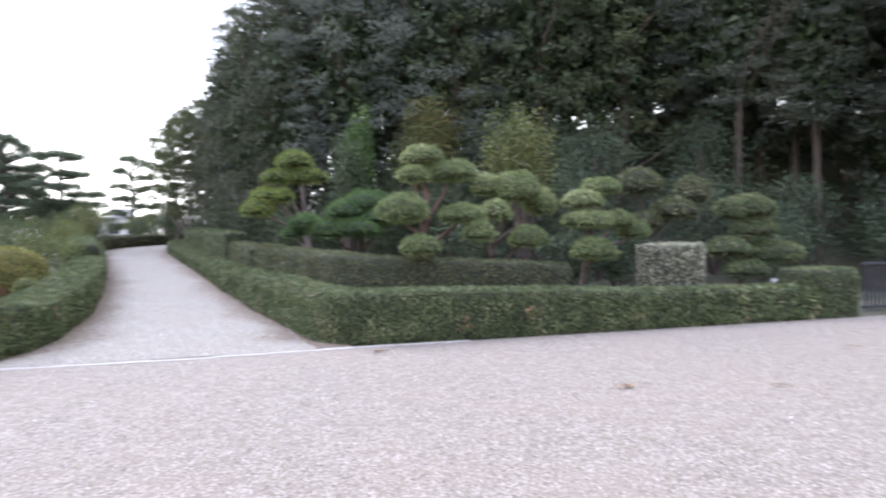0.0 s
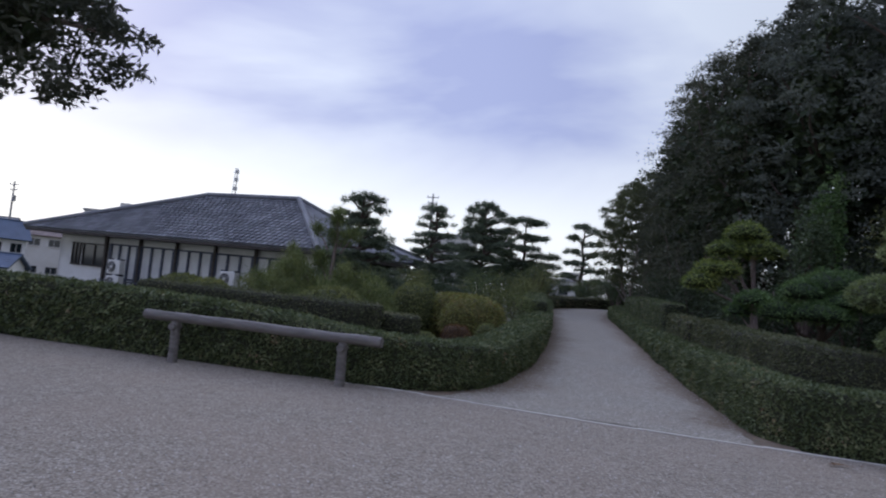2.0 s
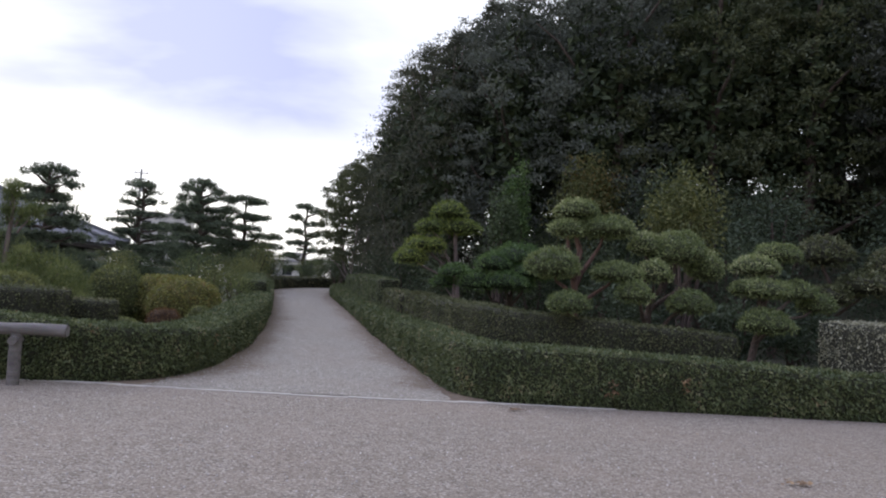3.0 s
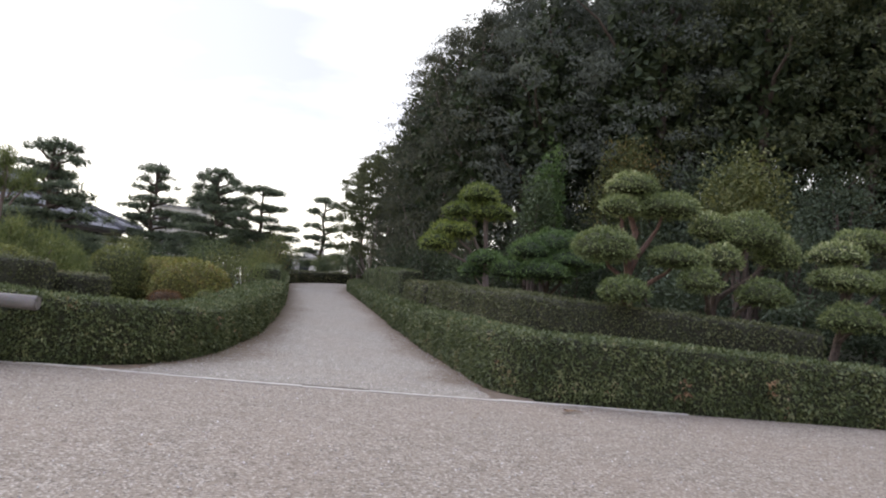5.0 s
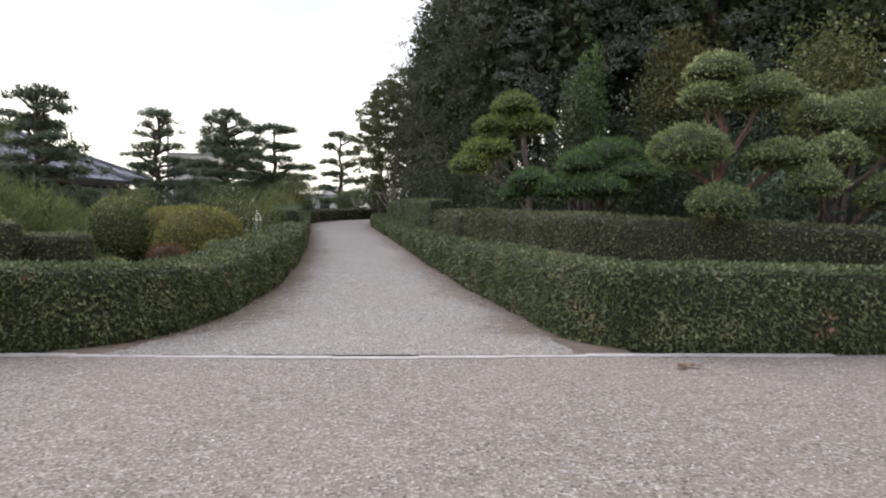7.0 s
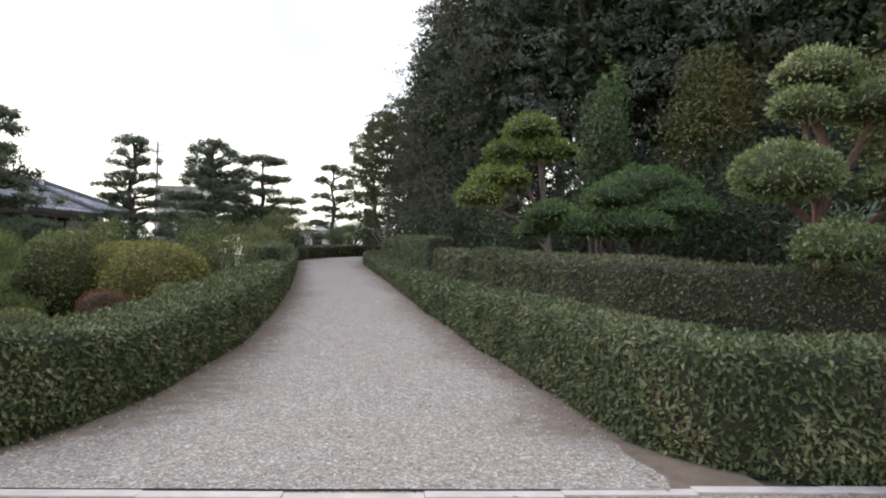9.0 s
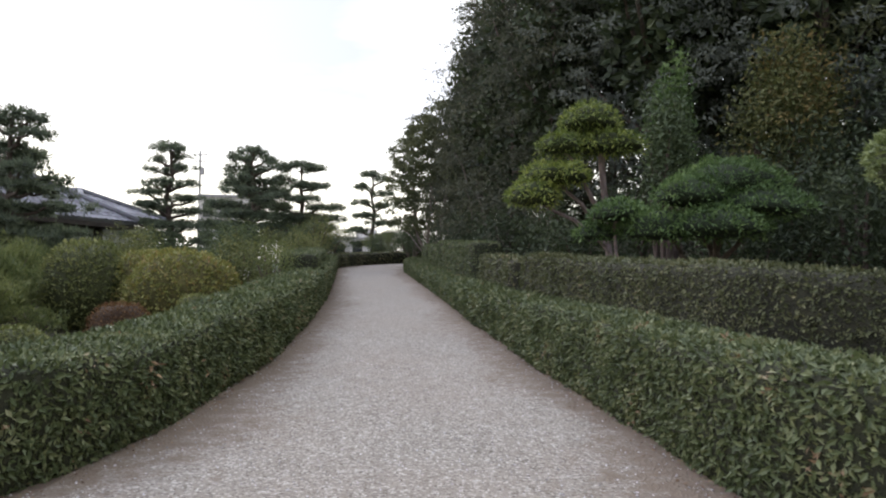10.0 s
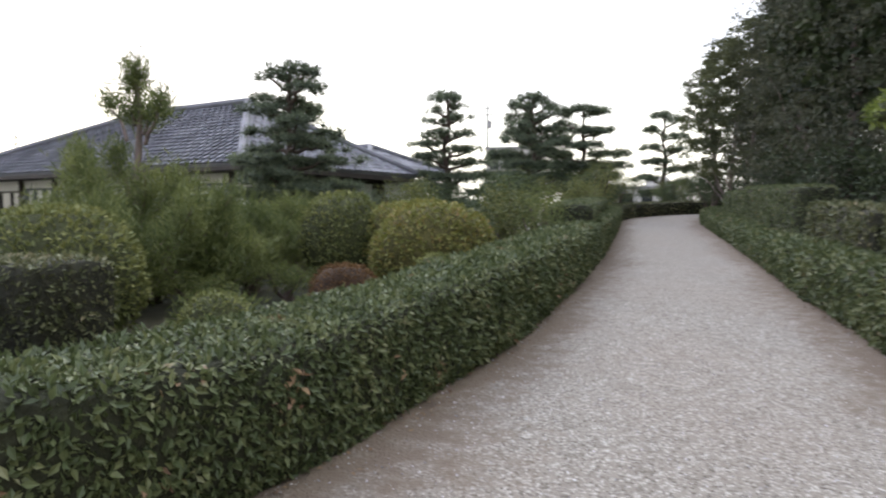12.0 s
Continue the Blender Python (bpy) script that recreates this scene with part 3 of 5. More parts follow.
left_hedge = hedge("low_hedge", left_line, lambda k: 0.9, lambda k: float(np.interp(k * 42, [0, 4, 7, 9, 11, 13, 16, 24, 42], [1.13, 1.12, 1.02, 0.85, 0.76, 0.78, 0.9, 0.92, 0.85])), HEDGE_LEAF,
      "low clipped evergreen hedge curving from the log rail into the path", 3200, 0.058, near_walk, droop=0.6)
hedge("tall_hedge", [(5.35, 1.75), (4.2, 1.75), (3.0, 1.9), (1.8, 2.5), (1.05, 3.6), (0.6, 5.5), (0.15, 8), (-0.3, 10.7)], 0.7,
      lambda k: 1.22 + 0.26 * min(1, k * 2.2), HEDGE_LEAF_DARK, "tall brownish-green clipped hedge below the topiary trees", 2300, 0.05, near_walk, droop=0.5)
hedge("tall_hedge", [(path_right(y) + 1.1, y) for y in (10.9, 12.5, 14.5, 15.6)], 0.7, 1.36, HEDGE_LEAF_DARK, "square-cut tall hedge block beside the low hedge", 1700, 0.055, near_walk)
hedge("tall_hedge", [(path_right(y) + 1.05, y) for y in (15.9, 18.0, 20, 22, 24.3)], 0.85, 1.7, HEDGE_LEAF, "higher square-cut hedge block further along the path", 800, 0.07)
hedge("tall_hedge", [(path_right(y) + 1.2, y) for y in (24.7, 27, 29, 32)], 0.9, 1.5, HEDGE_LEAF, "tall clipped hedge block further up the path", 450, 0.09)
hedge("raised_hedge", [(10.05, 0.42), (11.65, 0.42)], 0.9, 1.04, HEDGE_LEAF, "taller square end of the forecourt hedge", 1100, 0.06)
hedge("variegated_hedge", [(7.35, 1.75), (8.85, 1.75)], 0.9, 1.6, GREY_LEAF, "square-clipped pale variegated shrub block", 1300, 0.06)
hedge("box_hedge", [(-12.4, 1.75), (-9.5, 1.8), (-6.75, 1.85)], 0.95, 1.3, HEDGE_LEAF_DARK, "broad flat-topped clipped hedge block behind the log rail", 1300, 0.05)
hedge("box_hedge", [(-8.1, 2.75), (-6.25, 2.65)], 0.75, 1.12, HEDGE_LEAF_DARK, "small flat-topped clipped hedge block", 1700, 0.05)
hedge("end_hedge", [(-8.75, 32.4), (-9.25, 36.5), (-9.05, 40.2), (-7.8, 43.9), (-6.3, 46.4), (-3, 49), (2, 51)], 0.9, 0.8, HEDGE_LEAF_DARK, "low dark hedge across the far bend of the path", 160, 0.14)
hedge("side_hedge", [(-6.0, 14.5), (-6.9, 19), (-8, 26)], 1.0, 1.35, HEDGE_LEAF, "loosely clipped green hedge inside the low hedge", 700, 0.065)


def dead_patch(owner, at, out, count, r):
    """A handful of withered leaves still hanging in a hedge."""
    P = np.array(at) + GEN.normal(size=(count, 3)) * np.array((r, r, r * 1.3)) * 0.5 + np.array(out) * 0.05
    part("withered_leaves", Chunk().add(*leaves(P, np.tile(np.array(out, float), (count, 1)), 0.075, 0.42, GEN, 0.5, 0.5)), LITTER, owner, "withered brown leaves", kind="stuff")


dead_patch(left_hedge, (-4.5, 2.46, 0.54), (1, -0.2, 0), 60, 0.14)
dead_patch(left_hedge, (-4.55, 3.6, 0.4), (1, 0, 0), 24, 0.12)
dead_patch(left_hedge, (-4.62, 1.7, 0.35), (1, -0.4, 0), 24, 0.12)
dead_patch(right_hedge, (2.4, -0.02, 0.32), (0, -1, 0), 26, 0.1)
dead_patch(right_hedge, (3.6, -0.02, 0.5), (0, -1, 0), 22, 0.1)
dead_patch(right_hedge, (-0.1, 3.2, 0.3), (-1, 0, 0), 22, 0.12)

# ---- topiary and shrubs ----
def pad_chunk(c, rx, ry, rz, mat_leaf, size, dens, rng, flat=0.32, width=0.5, out=0.85, droop=-0.25, lumps=0.15, spread=1.0, core=0.9, power=1.0, bare=0.3):
    V, F = blob(c, rx, ry, rz, rng, flat, lumps, power=power)
    inner = (V - np.asarray(c)) * core + np.asarray(c)
    P0 = V[F]
    area = np.linalg.norm(np.cross(P0[:, 2] - P0[:, 0], P0[:, 3] - P0[:, 1]), axis=1).sum() / 2
    P, N = sample(V, F, int(area * dens), rng)
    # Fewer leaves below, so the darkened core shows as painted shade under the pad.
    stay = rng.random(len(P)) < np.clip(1.15 + N[:, 2], bare, 1)
    P, N = P[stay], N[stay]
    P = P + N * (rng.random((len(P), 1)) * 1.3 - 0.6) * size
    LV, LF = leaves(P, N, size, width, rng, out, droop, spread)
    return Chunk().add(inner, F, 0, True).add(LV, LF, 1)


def topiary(name, label, base, pads, leaf, bark, size=0.075, dens=650, trunk=0.1, joint=0.5, pad_name="foliage_pad", category="topiary tree", **kw):
    """Cloud-pruned tree: a crooked trunk, a limb to every pad, clipped pads of leaves. pads: (x, y, z, half width, half height)."""
    rng = np.random.default_rng(int(abs(base[0] * 131 + base[1] * 17)) + 3)
    bz = ground_z(base[0], base[1])
    root = thing(name, (base[0], base[1], bz), label, category)
    o = np.array([base[0], base[1], bz])
    top = max(pads, key=lambda p: p[2])
    tip = np.array(top[:3]) - o
    line = bend((0, 0, -0.05), tip, 9, 0.22, rng)
    part("trunk", Chunk().add(*tube(line, np.linspace(trunk, trunk * 0.35, 9), 8, 0.25, rng), 0, True), bark, root)
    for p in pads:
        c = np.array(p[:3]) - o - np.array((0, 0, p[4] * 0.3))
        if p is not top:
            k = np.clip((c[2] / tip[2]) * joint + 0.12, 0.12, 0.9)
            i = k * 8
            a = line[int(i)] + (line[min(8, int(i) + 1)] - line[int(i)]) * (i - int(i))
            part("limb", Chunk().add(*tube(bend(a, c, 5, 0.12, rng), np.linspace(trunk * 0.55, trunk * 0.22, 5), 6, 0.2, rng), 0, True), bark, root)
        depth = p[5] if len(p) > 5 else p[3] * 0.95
        part(pad_name, pad_chunk(c, p[3] * 0.88, depth * 0.9, p[4] * 1.12, leaf, size, dens, rng, **kw), [shaded_inside(leaf, 0.34), leaf], root)
    return root


def dome(name, label, c, rx, ry, h, leaf, size=0.072, dens=620, category="shrub"):
    rng = np.random.default_rng(int(abs(c[0] * 77 + c[1] * 13)) + 1)
    z = ground_z(c[0], c[1])
    root = thing(name, (c[0], c[1], z), label, category)
    part("stem", Chunk().add(*tube(bend((0, 0, -0.05), (0, 0, h * 0.4), 4, 0.05, rng), [0.05, 0.045, 0.04, 0.03], 6), 0, True), BARK, root)
    if rx < 0.5 and size > 0.05:
        size, dens = 0.045, 1400
    part("foliage", pad_chunk((0, 0, h * 0.42), rx, ry, h * 0.58, leaf, size, dens, rng, flat=0.72, lumps=0.05, width=0.5, core=0.965, power=0.7, bare=0.8), [shaded_inside(leaf, 0.6), leaf], root)
    return root


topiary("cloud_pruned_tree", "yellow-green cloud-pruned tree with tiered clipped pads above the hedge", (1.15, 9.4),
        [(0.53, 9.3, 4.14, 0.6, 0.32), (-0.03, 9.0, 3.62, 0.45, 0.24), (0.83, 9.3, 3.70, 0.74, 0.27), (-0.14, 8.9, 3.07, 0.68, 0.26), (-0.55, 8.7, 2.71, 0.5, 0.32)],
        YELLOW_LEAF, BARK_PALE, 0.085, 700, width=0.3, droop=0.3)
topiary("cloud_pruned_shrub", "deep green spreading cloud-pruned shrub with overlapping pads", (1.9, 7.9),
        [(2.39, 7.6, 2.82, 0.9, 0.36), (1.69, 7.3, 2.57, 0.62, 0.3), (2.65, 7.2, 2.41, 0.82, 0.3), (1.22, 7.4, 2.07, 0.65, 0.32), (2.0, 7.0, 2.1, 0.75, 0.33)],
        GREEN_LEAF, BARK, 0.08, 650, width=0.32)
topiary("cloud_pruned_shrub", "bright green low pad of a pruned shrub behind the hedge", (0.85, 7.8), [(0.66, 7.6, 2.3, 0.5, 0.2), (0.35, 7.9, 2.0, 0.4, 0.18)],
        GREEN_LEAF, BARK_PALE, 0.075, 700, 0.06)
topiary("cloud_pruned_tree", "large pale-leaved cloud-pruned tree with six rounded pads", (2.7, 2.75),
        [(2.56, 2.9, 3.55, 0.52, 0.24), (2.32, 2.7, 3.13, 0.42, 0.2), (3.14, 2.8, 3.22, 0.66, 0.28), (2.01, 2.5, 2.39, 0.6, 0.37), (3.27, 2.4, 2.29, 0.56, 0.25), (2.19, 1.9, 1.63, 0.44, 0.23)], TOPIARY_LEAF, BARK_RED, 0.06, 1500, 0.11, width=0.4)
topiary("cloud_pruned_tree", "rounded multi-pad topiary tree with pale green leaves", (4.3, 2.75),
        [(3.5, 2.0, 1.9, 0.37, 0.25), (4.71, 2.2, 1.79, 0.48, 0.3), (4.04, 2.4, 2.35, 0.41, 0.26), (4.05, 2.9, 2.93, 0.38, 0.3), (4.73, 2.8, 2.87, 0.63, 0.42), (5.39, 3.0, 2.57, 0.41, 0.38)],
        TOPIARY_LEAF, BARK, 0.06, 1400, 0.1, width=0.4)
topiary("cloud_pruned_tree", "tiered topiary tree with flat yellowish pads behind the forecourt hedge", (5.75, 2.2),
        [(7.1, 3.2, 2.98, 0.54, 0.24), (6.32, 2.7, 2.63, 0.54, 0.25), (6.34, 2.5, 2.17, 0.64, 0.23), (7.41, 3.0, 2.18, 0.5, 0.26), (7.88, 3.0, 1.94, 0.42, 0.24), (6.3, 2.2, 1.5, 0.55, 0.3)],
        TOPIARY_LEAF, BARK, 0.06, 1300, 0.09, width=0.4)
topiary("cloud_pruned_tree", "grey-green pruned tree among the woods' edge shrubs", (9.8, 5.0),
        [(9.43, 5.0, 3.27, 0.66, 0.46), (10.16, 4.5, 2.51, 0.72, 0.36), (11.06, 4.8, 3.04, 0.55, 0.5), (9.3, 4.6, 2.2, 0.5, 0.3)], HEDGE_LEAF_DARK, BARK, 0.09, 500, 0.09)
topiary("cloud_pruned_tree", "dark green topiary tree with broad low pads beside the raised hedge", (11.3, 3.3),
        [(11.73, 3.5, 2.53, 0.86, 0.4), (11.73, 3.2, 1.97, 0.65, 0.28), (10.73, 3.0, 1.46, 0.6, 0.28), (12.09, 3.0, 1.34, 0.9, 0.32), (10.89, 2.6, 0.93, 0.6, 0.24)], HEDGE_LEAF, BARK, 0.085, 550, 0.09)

dome("clipped_shrub", "large rounded dark green clipped shrub", (-9.35, 4.6), 0.95, 0.9, 1.5, DOME_LEAF)
dome("clipped_shrub", "tall rounded olive-green clipped shrub", (-9.05, 9.95), 0.8, 0.78, 1.68, DOME_LEAF)
dome("clipped_shrub", "wide dome of golden-green clipped azalea", (-6.95, 9.45), 1.0, 0.95, 1.48, GOLD_LEAF)
dome("clipped_shrub", "rounded yellow-green clipped azalea behind the golden dome", (-7.9, 10.4), 0.9, 0.9, 1.5, GOLD_LEAF)
dome("clipped_shrub", "low reddish-brown clipped shrub", (-6.45, 6.1), 0.44, 0.42, 0.85, RED_LEAF, 0.035, 1600)
dome("clipped_shrub", "small green clipped ball beside the low hedge", (-6.05, 7.7), 0.33, 0.33, 0.85, DOME_LEAF)
dome("clipped_shrub", "small low green clipped shrub", (-6.75, 4.4), 0.36, 0.34, 0.7, DOME_LEAF)
dome("clipped_shrub", "broad olive-green clipped shrub", (-11.6, 6.6), 1.0, 0.9, 1.45, DOME_LEAF)
dome("clipped_shrub", "low clipped shrub in front of the tiled house", (-15.3, 6.5), 0.9, 0.8, 1.4, DOME_LEAF)
dome("clipped_shrub", "low clipped shrub in front of the tiled house", (-13.6, 5.4), 0.75, 0.7, 1.35, DOME_LEAF)


def loose_shrub(name, label, c, rx, ry, h, leaf, size=0.1, count=2600, bark=BARK, lift=0.35, category="shrub", clumps=26, width=0.45):
    """An unclipped bush: several stems and sprays of leaves with gaps between them."""
    rng = np.random.default_rng(int(abs(c[0] * 57 + c[1] * 29)) + 11)
    z = ground_z(c[0], c[1])
    root = thing(name, (c[0], c[1], z), label, category)
    C = unit(rng.normal(size=(clumps, 3))) * (0.45 + 0.5 * rng.random((clumps, 1)))
    C = C * np.array([rx, ry, h * (1 - lift) / 2]) * 0.82 + np.array([0, 0, h * (1 + lift) / 2])
    stems = Chunk()
    for k in range(5):
        t = C[rng.integers(clumps)]
        stems.add(*tube(bend((rng.normal() * 0.08, rng.normal() * 0.08, -0.05), t, 5, 0.15, rng), np.linspace(0.035, 0.012, 5) * (1 + h * 0.25), 6), 0, True)
    part("stem", stems, bark, root)
    m = count // clumps
    rad = np.array([rx, ry, h * 0.4]) * 0.42
    D = unit(rng.normal(size=(clumps * m, 3)))
    P = np.repeat(C, m, 0) + D * rad * rng.random((clumps * m, 1)) ** 0.4
    LV, LF = leaves(P, unit(D + np.array([0, 0, 0.5])), size, width, rng, 0.6)
    part("foliage", Chunk().add(LV, LF), leaf, root, kind="stuff")
    return root


loose_shrub("shrub", "yellow-olive rounded shrub in front of the dark woods", (6.6, 6.6), 1.25, 1.1, 5.2, OLIVE_LEAF, 0.12, 5200, lift=0.55, clumps=40)
loose_shrub("maple_tree", "young maple with leaves turning reddish", (5.5, 12.2), 1.5, 1.3, 6.2, MAPLE_LEAF, 0.13, 5200, lift=0.5, clumps=40, category="tree")
loose_shrub("sapling", "slim light green sapling at the wood's edge", (3.25, 13.0), 0.65, 0.6, 6.0, GREEN_LEAF, 0.13, 2400, lift=0.5)
loose_shrub("sapling", "slim light green sapling at the wood's edge", (2.4, 11.0), 0.75, 0.7, 5.0, FOREST_GREEN, 0.13, 2400, lift=0.5)
for x, y, r, h in ((10.6, 9.0, 2.0, 6.2), (15.0, 8.6, 2.3, 6.0), (16.6, 6.4, 1.7, 4.2), (8.6, 7.4, 1.4, 4.6), (12.8, 7.0, 1.6, 4.4), (5.4, 9.0, 1.3, 4.8), (7.6, 10.5, 1.8, 6.0), (3.6, 9.8, 1.1, 3.9),
                   (14.0, 4.8, 1.4, 2.8), (1.2, 12.8, 1.1, 3.4), (0.6, 15.0, 1.2, 3.6), (-0.2, 18.5, 1.3, 3.8), (-1.0, 23.0, 1.4, 4.0), (18.5, 4.6, 1.7, 3.6), (-1.8, 30, 1.6, 4.2), (4.6, 5.2, 1.1, 2.6), (8.4, 4.4, 1.0, 2.2),
                   (6.9, 4.6, 0.9, 2.0), (4.4, 10.6, 1.6, 4.6), (6.2, 11.6, 1.8, 5.4), (3.0, 14.6, 1.5, 4.6), (5.0, 14.2, 1.8, 5.6), (8.0, 13.4, 2.0, 6.0), (9.4, 11.2, 1.8, 5.6), (6.4, 16.4, 2.2, 6.0)):
    # Shrubs behind the yellow tree take the darker leaf, shade put into its colour.
    loose_shrub("undergrowth_shrub", "dark evergreen undergrowth shrub below the woods", (x, y), r, r * 0.85, h if x > 7 or y < 9 else h * 0.8, WOOD_EDGE if x > 7 or y < 9 else SHADED_LEAF, 0.13, int(2000 * r), lift=0.12, clumps=48, width=0.4)
for x, y, r, h, mat in ((-6.3, 13.2, 0.8, 1.95, PINE_YOUNG), (-7.4, 14.2, 0.9, 2.1, OLIVE_LEAF), (-8.7, 17, 1.2, 2.4, FOREST_GREEN), (-10.6, 14.6, 1.0, 1.5, FOREST_GREEN), (-9.6, 21, 1.3, 2.7, PINE_YOUNG), (-9.9, 26.0, 0.8, 2.5, OLIVE_LEAF), (-9.3, 29.0, 1.2, 2.3, DOME_LEAF), (-6.9, 50.5, 1.7, 3.2, FOREST_GREEN), (-7.6, 49.4, 1.5, 2.9, DOME_LEAF), (-6.2, 52.5, 1.8, 3.4, FOREST_GREEN), (-12, 27, 1.6, 2.4, DOME_LEAF),
                        (-9.4, 32, 1.5, 3.4, DOME_LEAF), (-10.6, 36, 1.6, 3.2, FOREST_GREEN), (-7.5, 47.5, 1.4, 2.6, FOREST_GREEN), (-10.2, 45, 1.5, 3.2, FOREST_GREEN), (-5.6, 51, 1.8, 3.8, FOREST_GREEN), (-12, 48, 2.0, 3.8, FOREST_GREEN), (-4.6, 40.5, 1.2, 3.0, FOREST_GREEN), (-5.0, 47.5, 1.2, 3.0, FOREST_GREEN), (-17.5, 33, 2.2, 4.2, FOREST_GREEN), (-13.0, 35.5, 2.2, 4.4, FOREST_GREEN), (-15.8, 37, 2.2, 4.8, FOREST_GREEN), (-12.6, 40.5, 2.0, 4.6, FOREST_GREEN), (-10.2, 40, 1.8, 3.8, DOME_LEAF), (-13.2, 22.5, 1.6, 2.6, FOREST_GREEN), (-15.0, 26.0, 1.6, 3.0, FOREST_GREEN), (-3.5, 48, 1.6, 3.0, FOREST_GREEN), (-11.3, 9.0, 0.9, 1.4, PINE_YOUNG),
                        (-12.4, 10.4, 1.0, 1.6, PINE_YOUNG), (-14.2, 9.0, 1.0, 2.0, DOME_LEAF), (-9.3, 6.6, 0.8, 0.75, PINE_YOUNG), (-9.9, 8.2, 0.9, 0.9, PINE_YOUNG), (-8.9, 8.2, 0.55, 0.6, PINE_YOUNG), (-10.8, 7.2, 0.9, 0.9, PINE_YOUNG), (-8.1, 5.7, 0.6, 0.5, PINE_YOUNG), (-10.2, 6.0, 0.9, 0.8, PINE_YOUNG), (-13.2, 12.2, 1.2, 1.7, PINE_NEEDLE), (-12.2, 14.4, 1.0, 1.6, PINE_NEEDLE), (-14.6, 14.6, 1.0, 2.2, PINE_NEEDLE), (-13.4, 17.5, 1.3, 2.2, PINE_NEEDLE), (-13.0, 20.0, 1.3, 2.6, DOME_LEAF)):
    loose_shrub("garden_shrub", "loose green garden shrub behind the low hedge", (x, y), r, r * 0.9, h, mat, 0.13 if mat in (PINE_YOUNG, PINE_NEEDLE) else 0.085, int((1500 if mat is PINE_YOUNG else 2600) * r), lift=0.1, width=0.12 if mat in (PINE_YOUNG, PINE_NEEDLE) else 0.45)


# ---- pines ----
def needle_pad(c, r, h, leaf, size, dens, rng):
    """A level branch end: a loose group of small needle tufts with gaps."""
    ch = Chunk()
    m = max(7, int(8 + r * 7))
    for k in range(m):
        a = rng.random() * 6.28
        q = r * (0.1 + 0.85 * rng.random() ** 0.6) if k else 0.0
        tr = r * (0.2 + 0.14 * rng.random())
        tc = np.array(c) + np.array((math.cos(a) * q, math.sin(a) * q * 0.9, h * 0.45 * (rng.random() - 0.4) - 0.3 * h * (q / r) ** 2))
        V, F = blob(tc, tr, tr, h * (0.36 + 0.26 * rng.random()), rng, 0.35, 0.3, 4, 7)
        ch.add((V - tc) * 0.45 + tc, F, 0, True)
        P0 = V[F]
        area = np.linalg.norm(np.cross(P0[:, 2] - P0[:, 0], P0[:, 3] - P0[:, 1]), axis=1).sum() / 2
        n = max(14, int(area * dens * 0.36))
        P, N = sample(V, F, n, rng)
        P = P - N * rng.random((n, 1)) * tr * 0.4
        ch.add(*leaves(P, unit(N + np.array([0, 0, 0.4])), size, 0.15, rng, 0.7, -0.35), 1)
    return ch


def pine(label, base, pads, lean=0.0, leaf=PINE_NEEDLE, trunk=0.16, size=0.17, dens=650, bark=BARK, flat=0.35, name="garden_pine", out=0.9):
    """Trained pine: bare crooked trunk, level limbs, flat pads of needles. pads: (dx, dy, z, half width, half height) from the foot."""
    rng = np.random.default_rng(int(abs(base[0] * 31 + base[1] * 7)) + 5)
    z0 = ground_z(*base)
    root = thing(name, (*base, z0), label, "pine tree")
    pads = [(p[0], p[1], p[2] - z0, p[3], p[4]) for p in pads]
    top = max(pads, key=lambda p: p[2])
    line = bend((0, 0, -0.1), (top[0], top[1], top[2]), 10, 0.3 + lean, rng)
    part("trunk", Chunk().add(*tube(line, np.linspace(trunk, trunk * 0.3, 10), 8, 0.3, rng), 0, True), bark, root)
    for p in pads:
        c = np.array(p[:3])
        k = np.clip(c[2] / top[2] - 0.05, 0.08, 0.97) * 9
        a = line[int(k)] + (line[min(9, int(k) + 1)] - line[int(k)]) * (k - int(k))
        if p is not top:
            part("limb", Chunk().add(*tube(bend(a, c, 5, 0.15, rng), np.linspace(trunk * 0.45, trunk * 0.18, 5), 6, 0.2, rng), 0, True), bark, root)
        part("needle_pad", needle_pad(c, p[3] * 1.12, p[4] * 1.15, leaf, size, dens, rng), [shaded_inside(leaf, 0.8), leaf], root)
    return root


def tiers(height, bottom, radius, count, rng, thick=0.2, shape=1.0):
    """Pads set round a trunk, wide below and narrow at the tip."""
    out = [(0, 0, height - thick, radius * 0.3, thick * 1.4)]
    for i in range(count):
        k = (i + 0.6) / count
        z = height - thick - (height - bottom) * k
        r = radius * (0.25 + 0.75 * k ** shape)
        a = rng.random() * 6.28
        for j in range(3):
            b = a + j * 2.09 + rng.normal() * 0.3
            rr = r * (0.55 + 0.25 * rng.random())
            out.append((math.cos(b) * rr, math.sin(b) * rr, z + rng.normal() * 0.1, r * (0.42 + 0.12 * rng.random()), thick * (0.9 + 0.4 * rng.random())))
    return out


